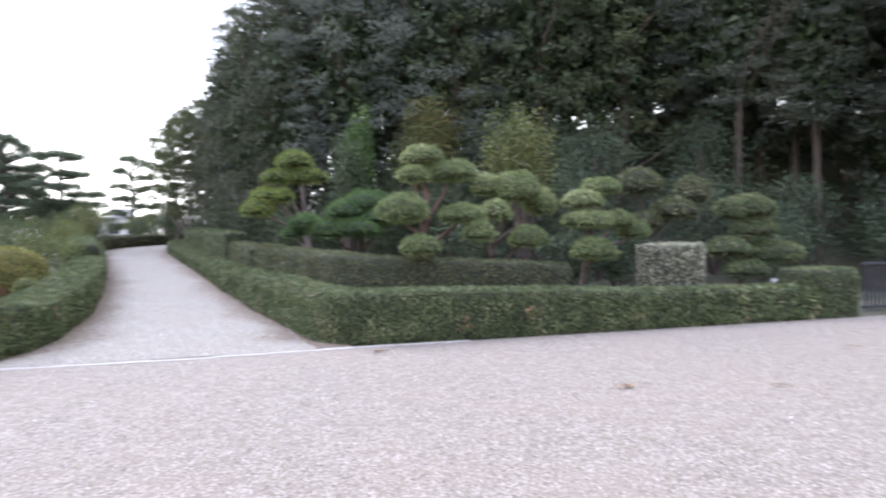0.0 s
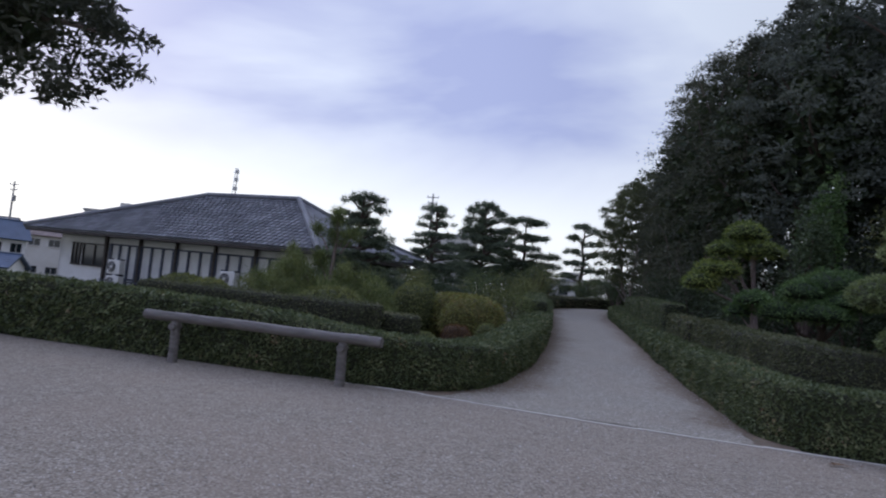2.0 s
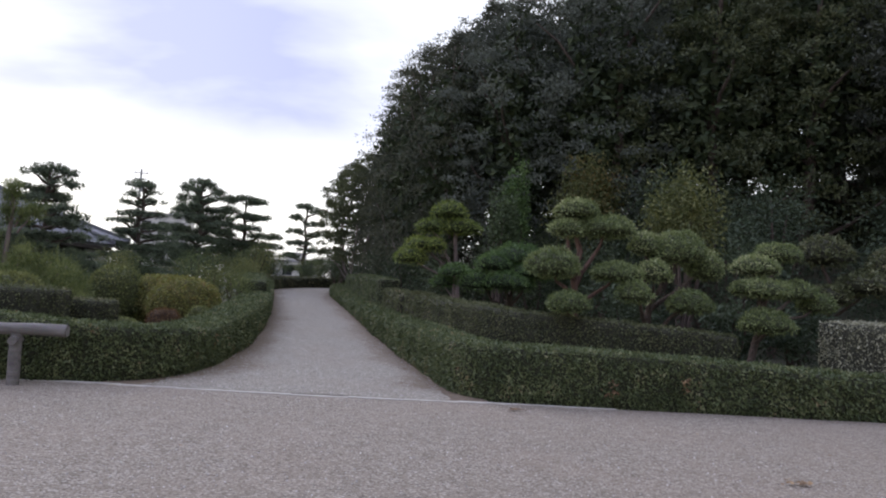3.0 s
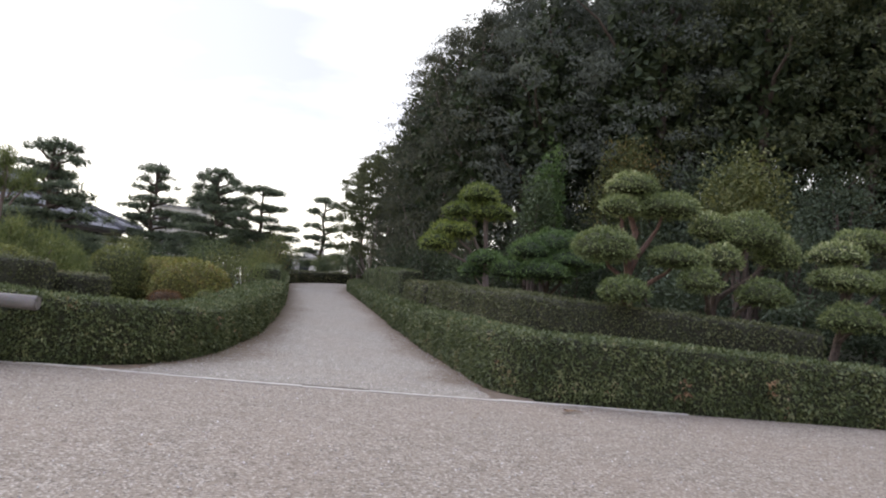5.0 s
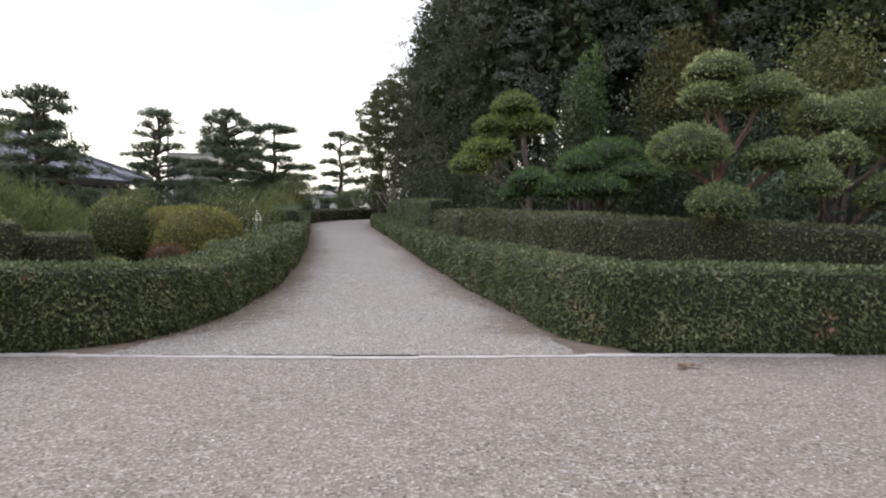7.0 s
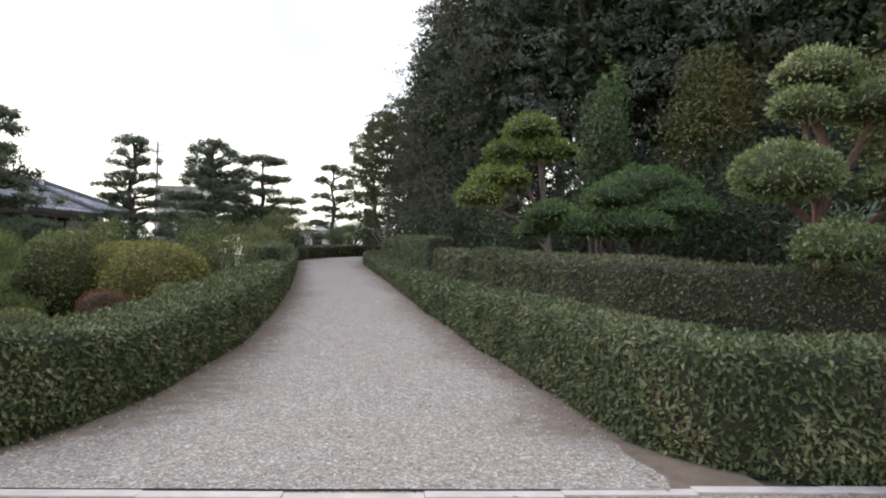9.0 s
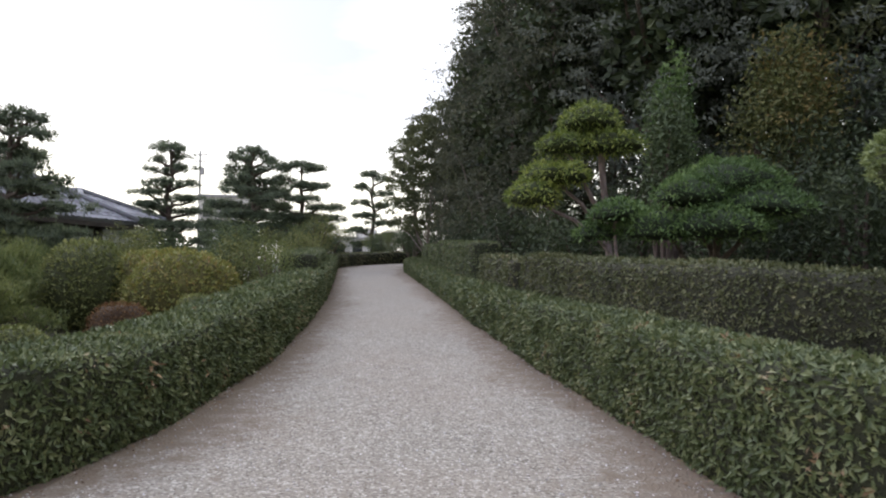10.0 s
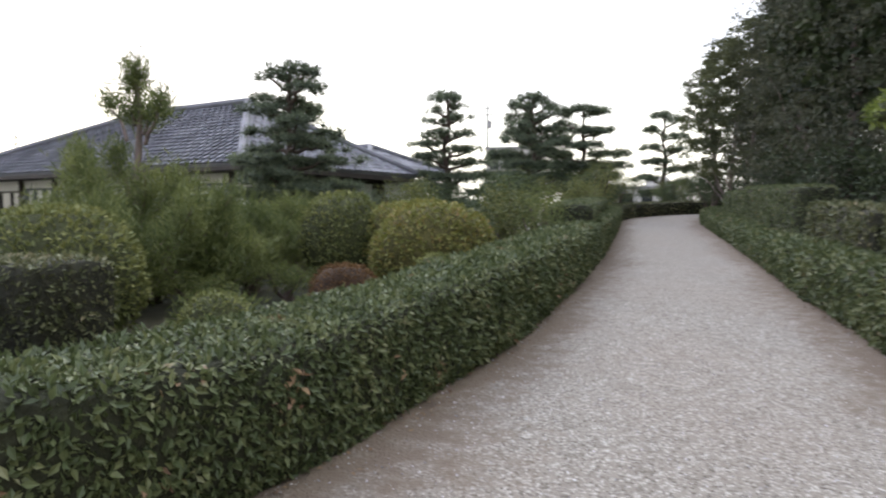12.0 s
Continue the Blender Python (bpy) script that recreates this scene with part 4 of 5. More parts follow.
RP = np.random.default_rng(21)
RB = np.random.default_rng(8)
pine("full airy garden pine standing before the tiled roof", (-12.9, 13.4), tiers(5.25, 1.2, 1.9, 10, RB, 0.2, 0.5), trunk=0.13, leaf=PINE_NEEDLE, dens=620)
pine("tall conical garden pine with layered clipped tiers", (-13.7, 24.5), tiers(6.45, 1.3, 2.3, 9, RP, 0.22, 0.8), trunk=0.18, size=0.19, dens=520)
pine("broad dark garden pine with uneven tiers", (-14.6, 39.0), tiers(9.0, 3.2, 3.0, 8, RP, 0.42, 0.5), trunk=0.25, size=0.26, dens=300)
pine("flat-topped garden pine with shelf-like pads", (-11.1, 37.0),
     [(0.0, 0, 7.3, 1.28, 0.40), (-1.14, 0.2, 6.6, 0.79, 0.32), (1.14, 0, 6.1, 0.97, 0.34), (-0.88, -0.3, 5.5, 1.14, 0.34), (1.32, 0.3, 4.9, 1.06, 0.34), (-0.7, 0.3, 4.2, 1.32, 0.46), (0.2, -0.4, 5.3, 1.0, 0.36), (-1.5, 0.1, 4.9, 0.9, 0.34), (0.5, 0.4, 4.3, 1.1, 0.4), (1.9, 0.1, 4.2, 0.8, 0.34), (-0.2, -0.3, 3.3, 1.3, 0.46), (0.9, 0.2, 2.9, 1.2, 0.46), (-1.9, -0.2, 3.7, 0.9, 0.36), (0.1, 0.2, 6.2, 0.9, 0.32), (1.41, -0.2, 3.6, 1.14, 0.46), (-1.32, 0.2, 3.0, 1.14, 0.46), (0.35, 0, 2.5, 1.41, 0.57)],
     trunk=0.2, size=0.24, dens=330)
pine("tall layered garden pine at the path's far bend", (-8.6, 52.0),
     [(-0.08, 0, 8.9, 0.90, 0.44), (0.82, 0, 8.5, 0.65, 0.38), (-0.82, 0, 7.9, 0.82, 0.40), (0.73, 0.2, 7.4, 0.90, 0.40), (-0.98, 0.2, 6.6, 0.90, 0.40), (0.98, -0.2, 6.3, 0.90, 0.40), (-0.65, 0, 5.5, 1.06, 0.40), (0.73, 0, 4.9, 1.06, 0.40), (-1.14, 0, 4.3, 1.06, 0.40),
      (1.14, 0.1, 3.9, 0.98, 0.38), (-0.49, 0, 3.2, 1.14, 0.40)], trunk=0.22, size=0.28, dens=260)


def sprout_pine(label, base, candles):
    """Young pine left to grow: upright shoots wrapped in long needles."""
    rng = np.random.default_rng(int(abs(base[0] * 19 + base[1] * 3)) + 2)
    z0 = ground_z(*base)
    root = thing("young_pine", (*base, z0), label, "pine tree")
    top = max(candles, key=lambda c: c[2])
    part("trunk", Chunk().add(*tube(bend((0, 0, -0.05), top[:3], 7, 0.12, rng), np.linspace(0.09, 0.03, 7), 7), 0, True), BARK_PALE, root)
    for dx, dy, z, ln, r in candles:
        tip = np.array((dx, dy, z))
        foot = np.array((dx * 0.35, dy * 0.35, max(0.3, z - ln - abs(dx) * 0.7)))
        line = bend(foot, tip, 6, 0.06, rng)
        part("shoot", Chunk().add(*tube(line, np.linspace(0.03, 0.012, 6), 6), 0, True), BARK_PALE, root)
        n = int(1300 * ln * r / 0.25) + 340
        low = max(0.3, 1 - 1.3 * ln / np.linalg.norm(tip - foot))
        k = low + (1 - low) * rng.random(n)
        P = foot + (tip - foot) * k[:, None] + rng.normal(size=(n, 3)) * r * 0.42
        D = unit(rng.normal(size=(n, 3)) + np.array([0, 0, 0.9]))
        part("needles", Chunk().add(*leaves(P, D, 0.16, 0.085, rng, 1.0, -0.35, 0.55)), PINE_YOUNG, root, kind="stuff")
    return root


sprout_pine("young light green pine with upright shoots before the tiled house", (-10.5, 6.7),
            [(0.0, 0, 3.6, 0.6, 0.24), (-0.68, 0.1, 3.12, 0.14, 0.24), (0.66, -0.1, 3.05, 0.16, 0.24), (0.3, 0.1, 2.95, 0.16, 0.24), (-0.1, 0, 2.95, 0.16, 0.24), (-1.45, 0.1, 2.45, 0.35, 0.24), (-0.5, 0.0, 2.4, 0.4, 0.24), (-1.0, -0.3, 2.15, 0.4, 0.3), (-1.6, 0.2, 2.0, 0.4, 0.3), (0.5, -0.3, 1.95, 0.5, 0.32),
             (1.0, 0.2, 1.8, 0.5, 0.34), (-0.5, -0.6, 1.8, 0.5, 0.34), (0.2, 0.6, 2.0, 0.5, 0.34), (1.4, -0.3, 1.5, 0.5, 0.34), (0.4, -0.9, 1.4, 0.5, 0.34), (-0.9, -0.9, 1.4, 0.5, 0.34), (-1.7, -0.3, 1.5, 0.5, 0.34), (1.1, 0.8, 1.7, 0.5, 0.34)])
for x, y, h, w in ((-9.9, 5.6, 1.5, 1), (-9.6, 7.4, 1.25, 0.7), (-10.1, 8.8, 1.4, 0.7), (-10.7, 10.4, 1.5, 0.6), (-11.4, 8.2, 1.6, 1), (-12.6, 7.6, 2.0, 1), (-12.0, 9.8, 1.6, 1), (-11.2, 11.6, 1.5, 0.8)):
    sprout_pine("bushy young pine with short upright shoots", (x, y),
                [(0.0 * w, 0 * w, h, 0.5, 0.32), (-0.45 * w, 0.2 * w, h * 0.92, 0.45, 0.3), (0.45 * w, -0.2 * w, h * 0.9, 0.45, 0.3), (-0.85 * w, -0.2 * w, h * 0.8, 0.45, 0.3), (0.85 * w, 0.3 * w, h * 0.75, 0.45, 0.3), (0.2 * w, -0.6 * w, h * 0.7, 0.45, 0.3), (-0.4 * w, -0.6 * w, h * 0.68, 0.45, 0.3),
                 (0.1 * w, 0.6 * w, h * 0.8, 0.45, 0.3), (0.8 * w, -0.5 * w, h * 0.55, 0.4, 0.3), (-0.9 * w, 0.5 * w, h * 0.6, 0.4, 0.3)])


# ---- woods ----
def wood_tree(name, label, height, radius, bottom, leaf, seed, sprays=260, per=58, size=0.17, trunk=0.22, bark=BARK, style="broad", fill=2300, fork=0.15):
    """A tall evergreen: tapered trunk, limbs, and a crown of many small leafy sprays set in lobes with hollows between."""
    rng = np.random.default_rng(seed)
    root = thing(name, (0, 0, 0), label, "tree")
    line = bend((0, 0, -0.6), (rng.normal() * 0.4, rng.normal() * 0.4, height * 0.93), 9, 0.35, rng)
    part("trunk", Chunk().add(*tube(line, np.linspace(trunk, trunk * 0.2, 9), 9, 0.2, rng), 0, True), bark, root)
    shift = Vector(rng.random(3) * 40)
    C, R, A = [], [], []
    while len(C) < sprays:
        k = rng.random() ** 0.85
        a = rng.random() * 6.283
        if style == "fir":
            env = radius * (1.02 - k) ** 0.55 * (0.75 + 0.25 * min(1, k * 6))
            q = 0.35 + 0.65 * rng.random() ** 0.5
        else:
            env = radius * math.sin(math.pi * min(1, 0.2 + 0.78 * k)) ** 0.7
            q = 0.3 + 0.7 * rng.random() ** 0.5
        z = bottom + (height - bottom) * k
        env *= 0.95 + 0.55 * noise.noise(Vector((math.cos(a) * 1.5, math.sin(a) * 1.5, z * 0.42)) + shift)
        C.append((math.cos(a) * env * q, math.sin(a) * env * q, z - (0.25 * env * q if style == "fir" else 0)))
        R.append(radius * (0.1 + 0.1 * rng.random()) * (1 - 0.25 * k))
        A.append((math.cos(a), math.sin(a), 0))
    C, R, A = np.array(C), np.array(R), np.array(A)
    for i in range(9):
        t = C[rng.integers(sprays)]
        k = np.clip((t[2] - 0.8) / height, fork, 0.9) * 8
        part("limb", Chunk().add(*tube(bend(line[int(k)], t, 5, 0.3, rng), np.linspace(trunk * 0.4, trunk * 0.1, 5), 6), 0, True), bark, root)
    n = sprays * per
    D = unit(rng.normal(size=(n, 3)))
    Rr = np.repeat(R, per)[:, None]
    if style == "fir":
        u = rng.random((n, 1)) * 2 - 1
        Ar = np.repeat(A, per, 0)
        P = np.repeat(C, per, 0) + Ar * u * Rr * 1.7 + D * Rr * np.array([0.75, 0.75, 0.32]) + np.array([0, 0, -1.0]) * (u + 0.6) ** 2 * Rr * 0.45
        Q = leaves(P, unit(Ar * 0.5 + D * 0.5 + np.array([0, 0, 0.4])), size, 0.3, rng, 0.4, 0.7)
    else:
        D[:, 2] = np.where(D[:, 2] < -0.3, -D[:, 2], D[:, 2])
        P = np.repeat(C, per, 0) + D * Rr * np.array([1.15, 1.15, 0.62]) * (0.35 + 0.75 * rng.random((n, 1)))
        Q = leaves(P, unit(D + np.array([0, 0, 0.4])), size, 0.4, rng, 0.5, 0.35)
    part("crown", Chunk().add(*Q), leaf, root, kind="stuff")
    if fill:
        # Large dark leaves added in the crown block the sky; their colour paints shade.
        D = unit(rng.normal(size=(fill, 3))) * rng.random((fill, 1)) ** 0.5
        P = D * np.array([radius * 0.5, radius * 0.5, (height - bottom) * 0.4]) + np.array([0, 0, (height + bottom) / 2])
        part("shade_filler", Chunk().add(*leaves(P, unit(D), 0.36, 0.6, rng, 0.3)), SHADED_LEAF, root, "dark shaded inside of the crown", kind="stuff")
    return root


LABELS = ["tall dark evergreen oak at the edge of the wood", "tall grey-green evergreen with layered sprays", "leafy olive-green evergreen on the wooded mound", "slender evergreen with a bare lower trunk",
          "thin airy tree with gaps of sky between its sprays", "columnar dark cedar with drooping brownish-green sprays", "dark evergreen deep inside the wood"]
protos = [wood_tree("woodland_tree", LABELS[0], 12.5, 3.2, 2.0, FOREST_LEAF, 101, 260, 52),
          wood_tree("woodland_tree", LABELS[1], 14.5, 3.4, 2.6, FOREST_GREY, 102, 290, 52, 0.17, 0.25),
          wood_tree("woodland_tree", LABELS[2], 13.0, 3.5, 1.6, FOREST_OLIVE, 103, 290, 52, 0.17, 0.25),
          wood_tree("woodland_tree", LABELS[3], 14.0, 2.9, 5.0, FOREST_LEAF, 104, 230, 54, 0.17, 0.2, BARK),
          wood_tree("woodland_tree", LABELS[4], 9.0, 2.4, 2.2, FOREST_OLIVE, 105, 190, 48, 0.19, 0.14, BARK_PALE, fill=0),
          wood_tree("woodland_tree", LABELS[5], 14.5, 3.2, 1.4, CEDAR, 106, 300, 52, 0.18, 0.2, BARK_PALE, "fir"),
          # Back trees in the leaf green darkened for the wood's shade.
          wood_tree("woodland_tree", LABELS[6], 13.0, 3.6, 0.8, SHADED_LEAF, 107, 150, 28, 0.34, 0.24, fill=1500)]
# x, y, kind of tree, size
SPOTS = [(1.4, 19.5, 5, 0.92), (4.0, 16.4, 1, 1.0), (6.7, 14.2, 1, 1.0), (10.4, 13.2, 2, 1.05), (13.6, 12.4, 2, 1.0), (16.8, 11.8, 0, 1.0), (20.2, 10.0, 3, 1.05), (0.35, 23.5, 5, 0.96), (3.6, 21.5, 3, 1.1),
         (7.2, 20.0, 0, 1.1), (10.6, 18.0, 0, 1.15), (13.6, 16.4, 2, 1.1), (17.4, 15.4, 6, 1.2), (21.5, 14.2, 6, 1.2), (-0.6, 28.0, 5, 0.97), (2.4, 26.0, 1, 1.05), (6.0, 24.5, 6, 1.15), (10.0, 22.5, 6, 1.2), (14.5, 21.0, 6, 1.3), (19.5, 19.5, 6, 1.3),
         (-1.1, 33.5, 5, 0.85), (0.9, 31.5, 2, 0.95), (4.4, 30.0, 6, 1.0), (-3.6, 38.5, 4, 1.05), (-4.4, 43.0, 4, 1.05), (-2.7, 35.5, 4, 1.08), (-1.0, 38.0, 1, 0.8), (1.8, 37.0, 6, 0.95), (25.0, 12.0, 6, 1.2), (24.5, 18.0, 6, 1.3), (18.4, 7.4, 3, 0.95), (22.5, 6.8, 0, 1.0),
         # The four from (16.4, 8.8) on are canopy added to darken the wood beneath.
         (-1.6, 48.0, 6, 0.75), (0.9, 44.0, 6, 0.9), (29, 9.5, 6, 1.2), (16.4, 8.8, 3, 1.0), (20.5, 4.6, 3, 1.0), (25.0, 2.5, 6, 1.1), (27.0, 6.5, 6, 1.2),
         (31.0, 4.0, 6, 1.2), (18.5, 25.0, 6, 1.3), (13.0, 26.5, 6, 1.3), (24.5, 22.5, 6, 1.3), (22.0, 20.5, 6, 1.1), (21.9, 18.0, 6, 1.0), (9.0, 25.5, 6, 1.2), (16.5, 18.5, 6, 1.2), (12.0, 19.8, 6, 1.1), (23.5, 9.0, 6, 1.0), (20.5, 12.2, 6, 1.0), (27.5, 15.0, 6, 1.3), (30.5, 20.0, 6, 1.4), (33.0, 13.0, 6, 1.4)]
used = set()
for x, y, k, s in SPOTS:
    m = Matrix.Translation((x, y, ground_z(x, y))) @ Matrix.Rotation(x * 2.3 + y, 4, "Z")
    if k not in used:
        used.add(k)
        protos[k].matrix_basis = m @ Matrix.Scale(s, 4)
    else:
        c = copy_thing(protos[k], m)
        c.scale = (s, s, s)
for p in protos:
    tagged(p, group="trees of the wood")

# the near tree by the gate, its crown hanging over the hedge
gate_tree = wood_tree("gate_tree", "tall tree with a leaning bare grey trunk and dark hanging leaves", 11.2, 3.9, 5.6, FOREST_LEAF, 77, 260, 60, 0.24, 0.3, BARK_PALE, fork=0.76)
gate_tree.matrix_basis = pose(-18.5, 1.2, 0, 0, 1.5, 40)


# ---- log rail and gate post ----
def log_rail():
    root = thing("log_rail", (-7.93, -0.66, 0), "weathered grey log rail on two round posts beside the hedge", "rail", turn=4)
    rng = np.random.default_rng(4)
    rail = bend((-2.2, 0, 0.78), (2.2, 0, 0.78), 12, 0.015, rng)
    ch = Chunk().add(*tube(rail, 0.082 + 0.006 * rng.random(12), 14, 0.06, rng), 0, True)
    part("rail", ch, LOG, root)
    for x in (-2.2, 2.2):
        part("end_cap", one_cyl((x - 0.012, 0, 0.78), (x + 0.012, 0, 0.78), 0.079, None, 14), LOG, root)
    for x in (-1.58, 1.55):
        part("post", Chunk().add(*tube(bend((x, 0.02, -0.1), (x, 0.0, 0.72), 6, 0.008, rng), [0.085, 0.082, 0.08, 0.078, 0.078, 0.076], 12, 0.05, rng), 0, True), LOG, root)
        part("bracket", one_cyl((x, -0.13, 0.62), (x, 0.1, 0.62), 0.062, None, 12), LOG, root)
    return root


log_rail()
gate = thing("gate_post", (-15.2, -0.9, 0), "pale grey square post at the hedge's end", "post")
part("shaft", one_box((0, 0, 0.5), (0.16, 0.16, 1.04), 0.015), CONCRETE, gate)
part("cap", one_box((0, 0, 1.04), (0.19, 0.19, 0.05), 0.012), CONCRETE, gate)
for z in (0.25, 0.6, 0.9):
    part("bar", one_box((0.35, 0, z), (0.6, 0.05, 0.06), 0.006), CONCRETE, gate)

fence = thing("dark_fence", (12.2, 0.4, 0), "dark metal fence beyond the raised hedge", "fence")
part("top_rail", one_box((3.0, 0, 1.12), (6.2, 0.06, 0.06), 0.01), DARK_METAL, fence)
part("bottom_rail", one_box((3.0, 0, 0.15), (6.2, 0.06, 0.06), 0.01), DARK_METAL, fence)
for i in range(52):
    part("picket", one_box((i * 0.12, 0, 0.6), (0.03, 0.03, 1.15), 0.004), DARK_METAL, fence)


# ---- tiled house ----
def hip_roof(root, corners, ridge, mat, tile, name="roof", overhang=0.0):
    """Four slopes between eave corners (counter-clockwise) and a level ridge, covered in single curved tiles."""
    c = [Vector(p) for p in corners]
    r0, r1 = Vector(ridge[0]), Vector(ridge[1])
    slopes = [(c[0], c[1], r1, r0), (c[1], c[2], r1, r1), (c[2], c[3], r0, r1), (c[3], c[0], r0, r0)]
    for a, b, tb, ta in slopes:
        V = [a, b, tb, ta] if ta != tb else [a, b, tb]
        n = (b - a).cross(tb - a).normalized()
        body = bmesh.new()
        lo = [body.verts.new(v - n * 0.12) for v in V]
        hi = [body.verts.new(v) for v in V]
        body.faces.new(hi)
        body.faces.new(lo[::-1])
        for i in range(len(V)):
            j = (i + 1) % len(V)
            body.faces.new((lo[i], lo[j], hi[j], hi[i]))
        ob = part(name, body, mat, root)
        along = (b - a).normalized()
        up = n.cross(along)
        length = (b - a).length
        h = (tb - a).dot(up)
        a_in, b_in = (ta - a).dot(along), (b - tb).dot(along)
        P, F = [], []
        rows = int(h / tile)
        for j in range(rows):
            v0 = j * tile
            lo_x = a_in * (v0 + tile * 0.5) / h
            hi_x = length - b_in * (v0 + tile * 0.5) / h
            m = max(1, int((hi_x - lo_x) / tile))
            w = (hi_x - lo_x) / m
            for i in range(m):
                u = lo_x + i * w
                k = len(P)
                for fu, fz in ((0.02, 0.03), (0.3, 0.012), (0.7, 0.02), (0.98, 0.055)):
                    P.append(a + along * (u + fu * w) + up * v0 + n * (fz + 0.035))
                    P.append(a + along * (u + fu * w) + up * (v0 + tile * 1.08) + n * fz)
                for q in range(3):
                    F.append((k + q * 2, k + q * 2 + 2, k + q * 2 + 3, k + q * 2 + 1))
        part("roof_tiles", Chunk().add([tuple(p) for p in P], F), mat, ob, kind="stuff")
    for a, b in ((r0, r1), (c[0], r0), (c[1], r1), (c[2], r1), (c[3], r0)):
        part("ridge_cap", one_cyl(a + Vector((0, 0, 0.08)), b + Vector((0, 0, 0.08)), 0.13, None, 8), mat, root)


def tiled_house():
    root = thing("tiled_house", (-15.06, 14.0, 0), "single-storey white house with a broad grey tiled hip roof", "house", turn=174.5)
    # local x runs along the front away from the path, local y runs towards the front garden, away from the rear
    Lf, D = 18.2, 8.9
    eave, top = 2.9, 5.5
    corners = [(0, 0, eave), (Lf, 0, eave), (Lf, -D, eave + 0.1), (0, -D, eave + 0.1)]
    hip_roof(root, corners[::-1], ((4.45, -D / 2, top), (Lf - 7.9, -D / 2, top)), TILE, 0.3)
    part("eaves_board", one_box((Lf / 2, -0.1, eave - 0.12), (Lf - 0.2, 0.1, 0.16), 0.01), TIMBER, root)
    part("eaves_board", one_box((0.1, -D / 2, eave - 0.1), (0.1, D - 0.2, 0.16), 0.01), TIMBER, root)
    part("soffit", one_box((Lf / 2, -D / 2, eave - 0.15), (Lf - 0.5, D - 0.5, 0.05)), TIMBER, root)
    w0, w1, yb = 0.75, Lf - 1.3, -1.25
    part("wall", one_box(((w0 + w1) / 2, yb - 0.1, 1.05), (w1 - w0, 0.2, 3.5)), PLASTER, root)
    part("wall", one_box((w0 + 0.1, -D / 2, 1.05), (0.2, D - 2.5, 3.5)), TIMBER, root)
    part("wall", one_box((w1 - 0.1, -D / 2, 1.05), (0.2, D - 2.5, 3.5)), PLASTER, root)
    part("wall", one_box(((w0 + w1) / 2, -D + 1.3, 1.05), (w1 - w0, 0.2, 3.5)), PLASTER, root)
    # tall panelled windows along the front
    x = 1.7
    for i, w in enumerate((2.3, 2.3, 2.3, 2.3, 2.0)):
        win = part("window", one_box((x + w / 2, yb + 0.03, 1.2), (w, 0.06, 2.4)), PANEL, root, "white blind panels behind dark blue frames")
        for k in range(4):
            part("mullion", one_box((x + 0.07 + k * (w - 0.14) / 3, yb + 0.1, 1.2), (0.16 if k in (0, 3) else 0.1, 0.1, 2.44), 0.008), BLUE_FRAME, win)
        for z in (0.08, 0.7, 2.38):
            part("frame_bar", one_box((x + w / 2, yb + 0.1, z), (w, 0.07, 0.08), 0.008), BLUE_FRAME, win)
        x += w + 0.06
    # window with dark glass and side lights at the far end
    for x0, w in ((13.4, 1.7), (15.3, 0.6)):
        win = part("window", one_box((x0 + w / 2, yb + 0.02, 1.75), (w, 0.05, 1.1)), GLASS, root, "dark glass window in a timber frame")
        for k in range(3):
            part("mullion", one_box((x0 + 0.03 + k * (w - 0.06) / 2, yb + 0.07, 1.75), (0.06, 0.06, 1.1), 0.006), TIMBER, win)
        for z in (1.2, 2.3):
            part("frame_bar", one_box((x0 + w / 2, yb + 0.07, z), (w + 0.06, 0.07, 0.07), 0.006), TIMBER, win)
    for i in range(6):
        part("post", one_box((1.62 + i * 2.36, yb + 0.12, 1.2), (0.14, 0.14, 3.1), 0.01), TIMBER, root)
    for z in (0.25, 0.6):
        part("railing", one_box((7.0, yb + 0.85, z), (11.5, 0.05, 0.05), 0.006), BLUE_FRAME, root)
    for i in range(12):
        part("rail_post", one_box((1.4 + i * 1.02, yb + 0.85, 0.25), (0.05, 0.05, 0.8), 0.006), BLUE_FRAME, root)
    part("plinth", one_box((Lf / 2, yb + 0.4, -0.35), (w1 - w0, 1.0, 0.5)), CONCRETE, root)
    # dark posts under the side eaves
    for k in range(4):
        part("post", one_box((0.68, -1.35 - k * 2.05, 1.2), (0.2, 0.2, 3.2), 0.01), TIMBER, root)
    # cream panels between the posts of the side wall
    for k in range(3):
        part("wall_panel", one_box((0.72, -2.38 - k * 2.05, 1.5), (0.06, 0.9, 2.2), 0.006), PANEL, root)
    return root


def rear_wing():
    """A lower wing behind the house with a long shallow roof."""
    root = thing("tiled_wing", (-16.6, 23.3, 0), "low rear wing with a long shallow grey tiled roof", "house", turn=174.5)
    L, D, eave, top = 13.0, 6.4, 3.5, 4.6
    hip_roof(root, [(0, -D, eave), (L, -D, eave), (L, 0, eave), (0, 0, eave)], ((2.4, -D / 2, top), (L - 2.4, -D / 2, top)), TILE, 0.42)
    part("eaves_board", one_box((0.1, -D / 2, eave - 0.12), (0.1, D - 0.2, 0.16), 0.01), TIMBER, root)
    part("eaves_board", one_box((L / 2, -0.1, eave - 0.12), (L - 0.2, 0.1, 0.16), 0.01), TIMBER, root)
    part("wall", one_box((L / 2, -D / 2, 1.55), (L - 1.6, D - 1.6, 3.3)), PLASTER, root)
    return root


tiled_house()
rear_wing()
HOUSE = pose(-15.06, 14.0, 0, 0, 0, 174.5)


